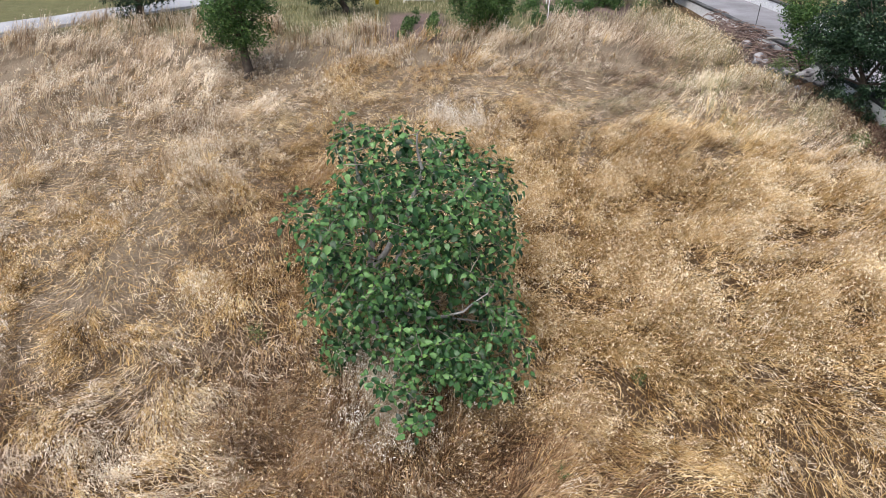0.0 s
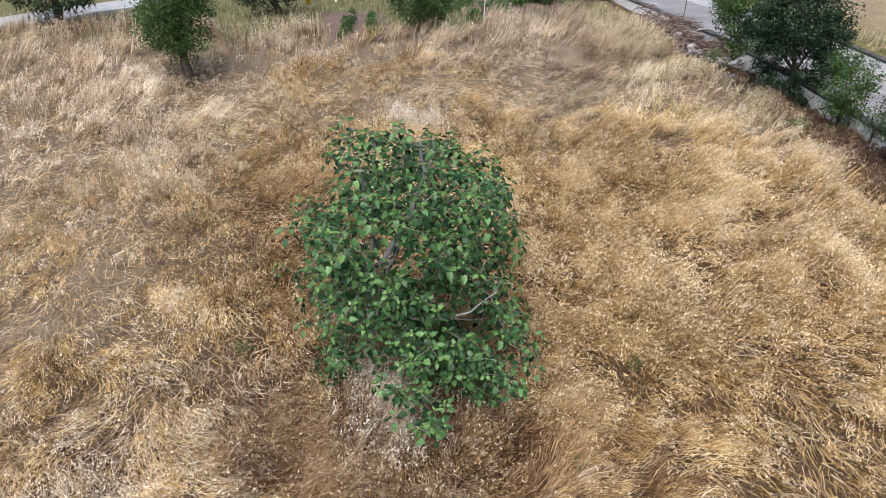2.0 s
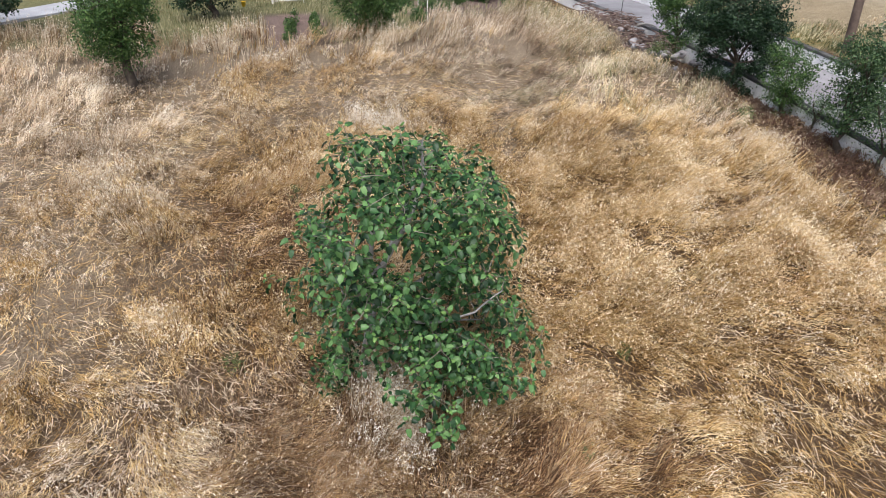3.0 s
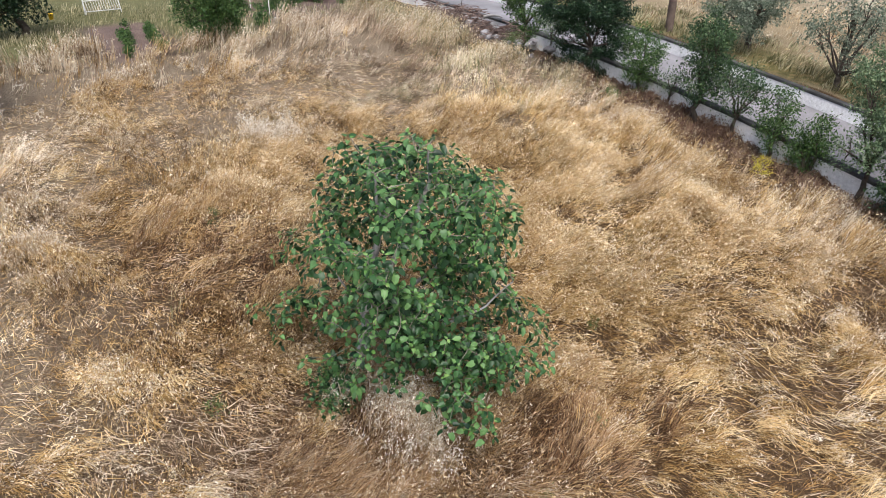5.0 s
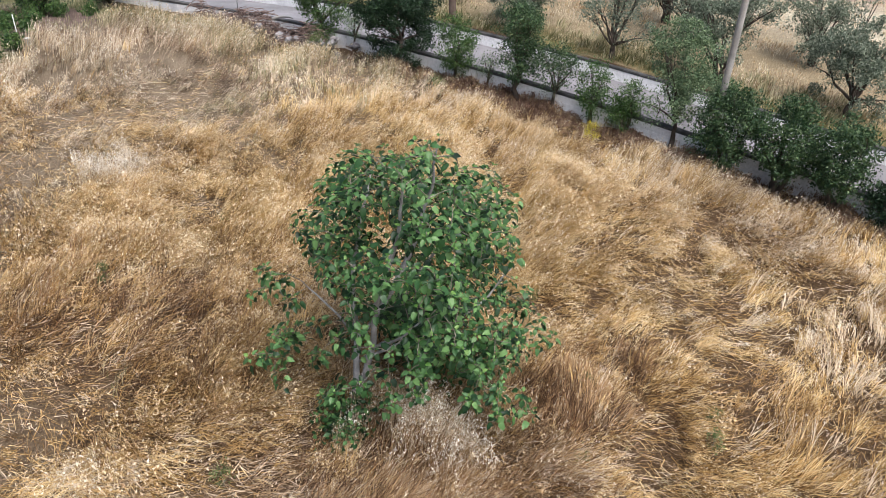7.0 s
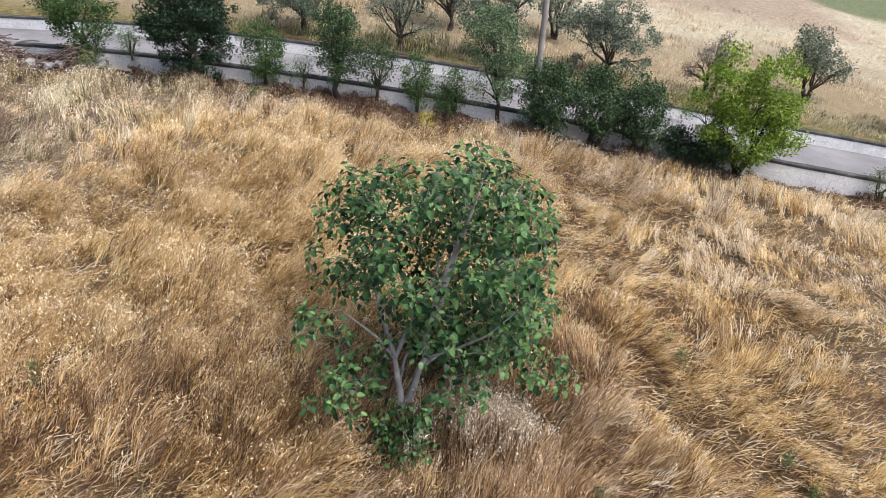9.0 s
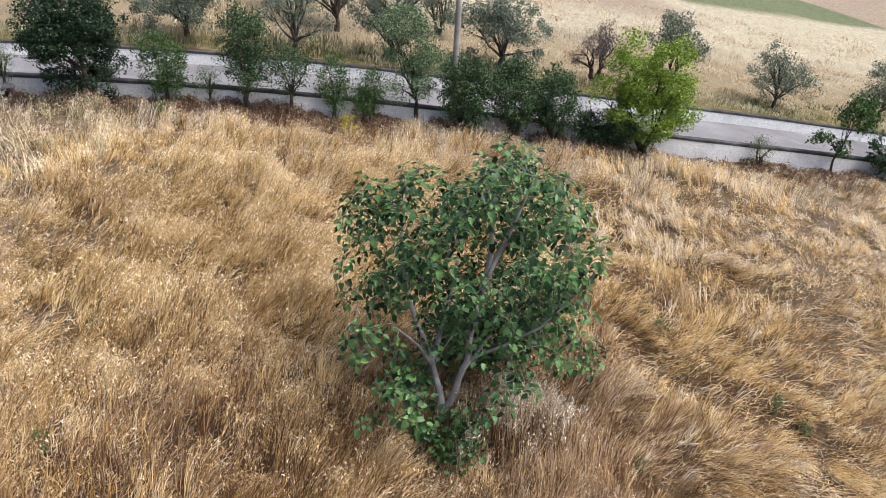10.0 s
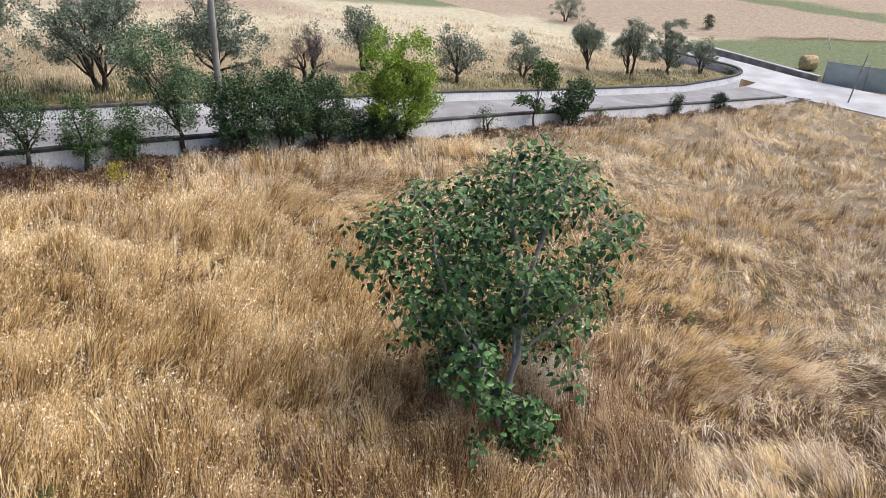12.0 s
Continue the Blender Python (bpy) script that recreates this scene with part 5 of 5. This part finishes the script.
def bucket(x, y, mat, label, r=0.15, h=0.3):
    t = thing("bucket", (x, y, gz(x, y)), label, "bucket")
    rings = [(r * 0.8, 0.0), (r, h), (r * 1.06, h), (r * 1.06, h - 0.03), (r * 0.95, h), (r * 0.76, 0.02)]
    n = 20
    verts = [(a * math.cos(6.2832 * k / n), a * math.sin(6.2832 * k / n), z) for a, z in rings for k in range(n)]
    tris = []
    for i in range(len(rings) - 1):
        for k in range(n):
            a, c = i * n + k, i * n + (k + 1) % n
            tris += [(a, c, c + n), (a, c + n, a + n)]
    tris += [(0, k + 1, k) for k in range(1, n - 1)] + [((len(rings) - 1) * n, (len(rings) - 1) * n + k, (len(rings) - 1) * n + k + 1) for k in range(1, n - 1)]
    part("body", raw_mesh("body", verts, tris, mat), t)
    hoop = [(r * math.cos(a), 0.0, h + r * 0.9 * math.sin(a)) for a in np.linspace(0.0, math.pi, 9)]
    part("handle", raw_mesh("handle", *tube(hoop, [0.005] * 9, 5), COPING), t, "thin wire handle")


bucket(-3.0, 33.6, YELLOW, "small yellow plastic bucket at the garden's edge", 0.1, 0.22)
bucket(4.35, 28.1, WHITE_METAL, "white bucket among garden plants", 0.11, 0.22)
for sx, sy, sh in ((4.1, 28.2, 1.1), (5.2, 32.0, 1.0), (4.6, 32.4, 0.9)):
    st = thing("garden_stake", (sx, sy, gz(sx, sy) - 0.1), "pale thin wooden stake in the garden bed", "stake", "garden stakes")
    part("shaft", raw_mesh("shaft", *tube([(0, 0, 0), (0.03, 0.01, sh)], [0.018, 0.014], 6), WHITE_METAL), st)
bench = thing("wooden_bench", (-8.6, 31.4, gz(-8.6, 31.4)), "small red-brown wooden bench on the lawn", "bench", turn=20)
for k in range(3):
    bm = bmesh.new()
    bmesh.ops.create_cube(bm, size=1.0, matrix=Matrix.Translation((0, -0.14 + 0.14 * k, 0.36)) @ Matrix.Diagonal((1.0, 0.12, 0.035, 1)))
    bmesh.ops.bevel(bm, geom=bm.edges[:], offset=0.008, segments=1, affect="EDGES")
    part("slat", bm_mesh("slat", bm, RED_WOOD), bench)
for dx in (-0.4, 0.4):
    bm = bmesh.new()
    bmesh.ops.create_cube(bm, size=1.0, matrix=Matrix.Translation((dx, 0, 0.17)) @ Matrix.Diagonal((0.06, 0.36, 0.35, 1)))
    bmesh.ops.bevel(bm, geom=bm.edges[:], offset=0.01, segments=1, affect="EDGES")
    part("leg", bm_mesh("leg", bm, RED_WOOD), bench)
for row_x in (-1.35, -0.45):
    for k in range(6):
        vx, vy = row_x + random.uniform(-0.1, 0.1) + 0.05 * k, 25.2 + 0.6 * k
        weed(vx, vy, random.uniform(0.4, 0.65), 0.22, 260, GREEN_LEAF, "green vegetable plant in a garden row", 0.08, "vegetable_plant")
for vx, vy, vh, vr in ((6.9, 33.0, 0.8, 0.7), (5.4, 31.4, 0.55, 0.5), (6.2, 31.6, 0.5, 0.45), (7.6, 32.4, 0.7, 0.5), (3.7, 27.6, 0.6, 0.4), (4.8, 31.2, 0.4, 0.6), (3.6, 31.0, 0.4, 0.6), (5.4, 30.2, 0.45, 0.3), (8.6, 31.8, 0.5, 0.4), (4.2, 33.4, 0.5, 0.5), (5.8, 34.6, 0.6, 0.6)):
    weed(vx, vy, vh, vr, 700, GREEN_LEAF, "bright green vegetable plant in the garden bed", 0.09, "vegetable_plant")


# ---- beyond the junction ----
STONE_WALL = spotted("rough_grey_wall", (0.2, 0.16, 0.14), (0.32, 0.28, 0.26), (0.44, 0.41, 0.39), 1.5, 20.0, 0.9, 0.6, 0.03)


def ground_path(pts, step=0.8):
    out = []
    for a, c in zip(pts[:-1], pts[1:]):
        n = max(2, int(math.dist(a, c) / step))
        out += [(a[0] + (c[0] - a[0]) * i / n, a[1] + (c[1] - a[1]) * i / n) for i in range(n)]
    out.append(pts[-1])
    return [(x, y, gz(x, y)) for x, y in out]


south = ground_path([(23, -37.4), (19.6, -36.6), (12.5, -34.7)])
w = tagged(new("wall_south", sweep("wall_south", south, [(-0.12, 0.55), (0.12, 0.55), (0.14, -0.4), (-0.14, -0.4)], STONE_WALL, rough=0.05)), "low rough grey wall across the junction", "wall", kind="structure")
part("coping", sweep("coping", south, [(-0.15, 0.55), (-0.15, 0.61), (0.15, 0.61), (0.15, 0.55)], CONCRETE, rough=0.03), w, "pale concrete coping")
NET = spotted("grey_green_net", (0.34, 0.4, 0.39), (0.42, 0.48, 0.47), (0.5, 0.55, 0.54), 1.2, 90.0, 0.7)
fence = thing("fence", (12.2, -34.6, gz(12.2, -34.6)), "grey-green netting fence on metal posts beside the road", "fence")
fz = gz(12.2, -34.6)
fpath = [(x - 12.2, y + 34.6, z - fz) for x, y, z in ground_path([(12.2, -34.6), (7.6, -36.3), (-6, -39.5)], 2.3)]
for a, c in zip(fpath[:-1], fpath[1:]):
    part("net", sweep("net", [a, c], [(-0.008, 0.08), (-0.008, 1.6), (0.008, 1.6), (0.008, 0.08)], NET, rough=0.004), fence)
    part("rail", raw_mesh("rail", *bar((a[0], a[1], a[2] + 1.62), (c[0], c[1], c[2] + 1.62), 0.025), POLE_GREY), fence, "pale top rail")
for a in fpath:
    part("post", raw_mesh("post", *bar((a[0], a[1], a[2] - 0.2), (a[0], a[1], a[2] + 1.85), 0.04, 8), POLE_GREY), fence)

HAY = spotted("baled_hay", (0.36, 0.26, 0.14), (0.52, 0.4, 0.24), (0.68, 0.56, 0.38), 5.0, 45.0, 0.95, 0.8, 0.03)
bale = thing("hay_bale", (15.3, -39.4, gz(15.3, -39.4) - 0.04), "round bale of pale hay behind the low wall", "hay bale", turn=-35)
n, rings = 40, [(0.02, -0.5), (0.42, -0.51), (0.54, -0.46), (0.57, -0.25), (0.56, 0.0), (0.57, 0.25), (0.54, 0.46), (0.42, 0.51), (0.02, 0.5)]
bv = [(r_ * (1 + 0.03 * math.sin(11 * k + 5 * d_)) * math.cos(6.2832 * k / n), d_, 0.56 + r_ * (1 + 0.03 * math.sin(11 * k + 5 * d_)) * math.sin(6.2832 * k / n)) for r_, d_ in rings for k in range(n)]
bt = []
for i in range(len(rings) - 1):
    for k in range(n):
        a, c = i * n + k, i * n + (k + 1) % n
        bt += [(a, c, c + n), (a, c + n, a + n)]
part("hay", raw_mesh("hay", bv, bt, HAY), bale)
for d_ in (-0.28, 0.0, 0.28):
    loop = [(0.582 * math.cos(a), d_, 0.56 + 0.582 * math.sin(a)) for a in np.linspace(0, 6.2832, 33)]
    part("twine", raw_mesh("twine", *tube(loop, [0.008] * 33, 4), PALE), bale)

post = thing("leaning_post", (9.1, -31.0, gz(9.1, -31.0) - 0.2), "thin pale leaning post at the field's edge", "post")
part("shaft", raw_mesh("shaft", *tube([(0, 0, 0), (-0.2, 0.1, 1.6), (-0.42, 0.22, 3.3)], [0.045, 0.045, 0.04], 8), POLE_GREY), post)
mark = thing("marker_post", (17.3, -48.2, gz(17.3, -48.2) - 0.1), "white leaning marker post in the green field", "post")
part("shaft", raw_mesh("shaft", *tube([(0, 0, 0), (0.25, 0.1, 0.65), (0.45, 0.2, 1.25)], [0.05, 0.05, 0.045], 8), WHITE_METAL), mark)
weed(15.9, -29.3, 0.5, 0.6, 700, WEED_LEAF, "yellow-green weeds at the wall's corner", 0.08)
tree("tree", 28.0, -47.0, "small far shrub at the edge of the ploughed field", "tree", round_lumps(1.3, 0.6, 0.1, 4, 3), 0.04, DARK_LEAF, DARK_BARK, 0.12, 900, 40, 0.15, 6)
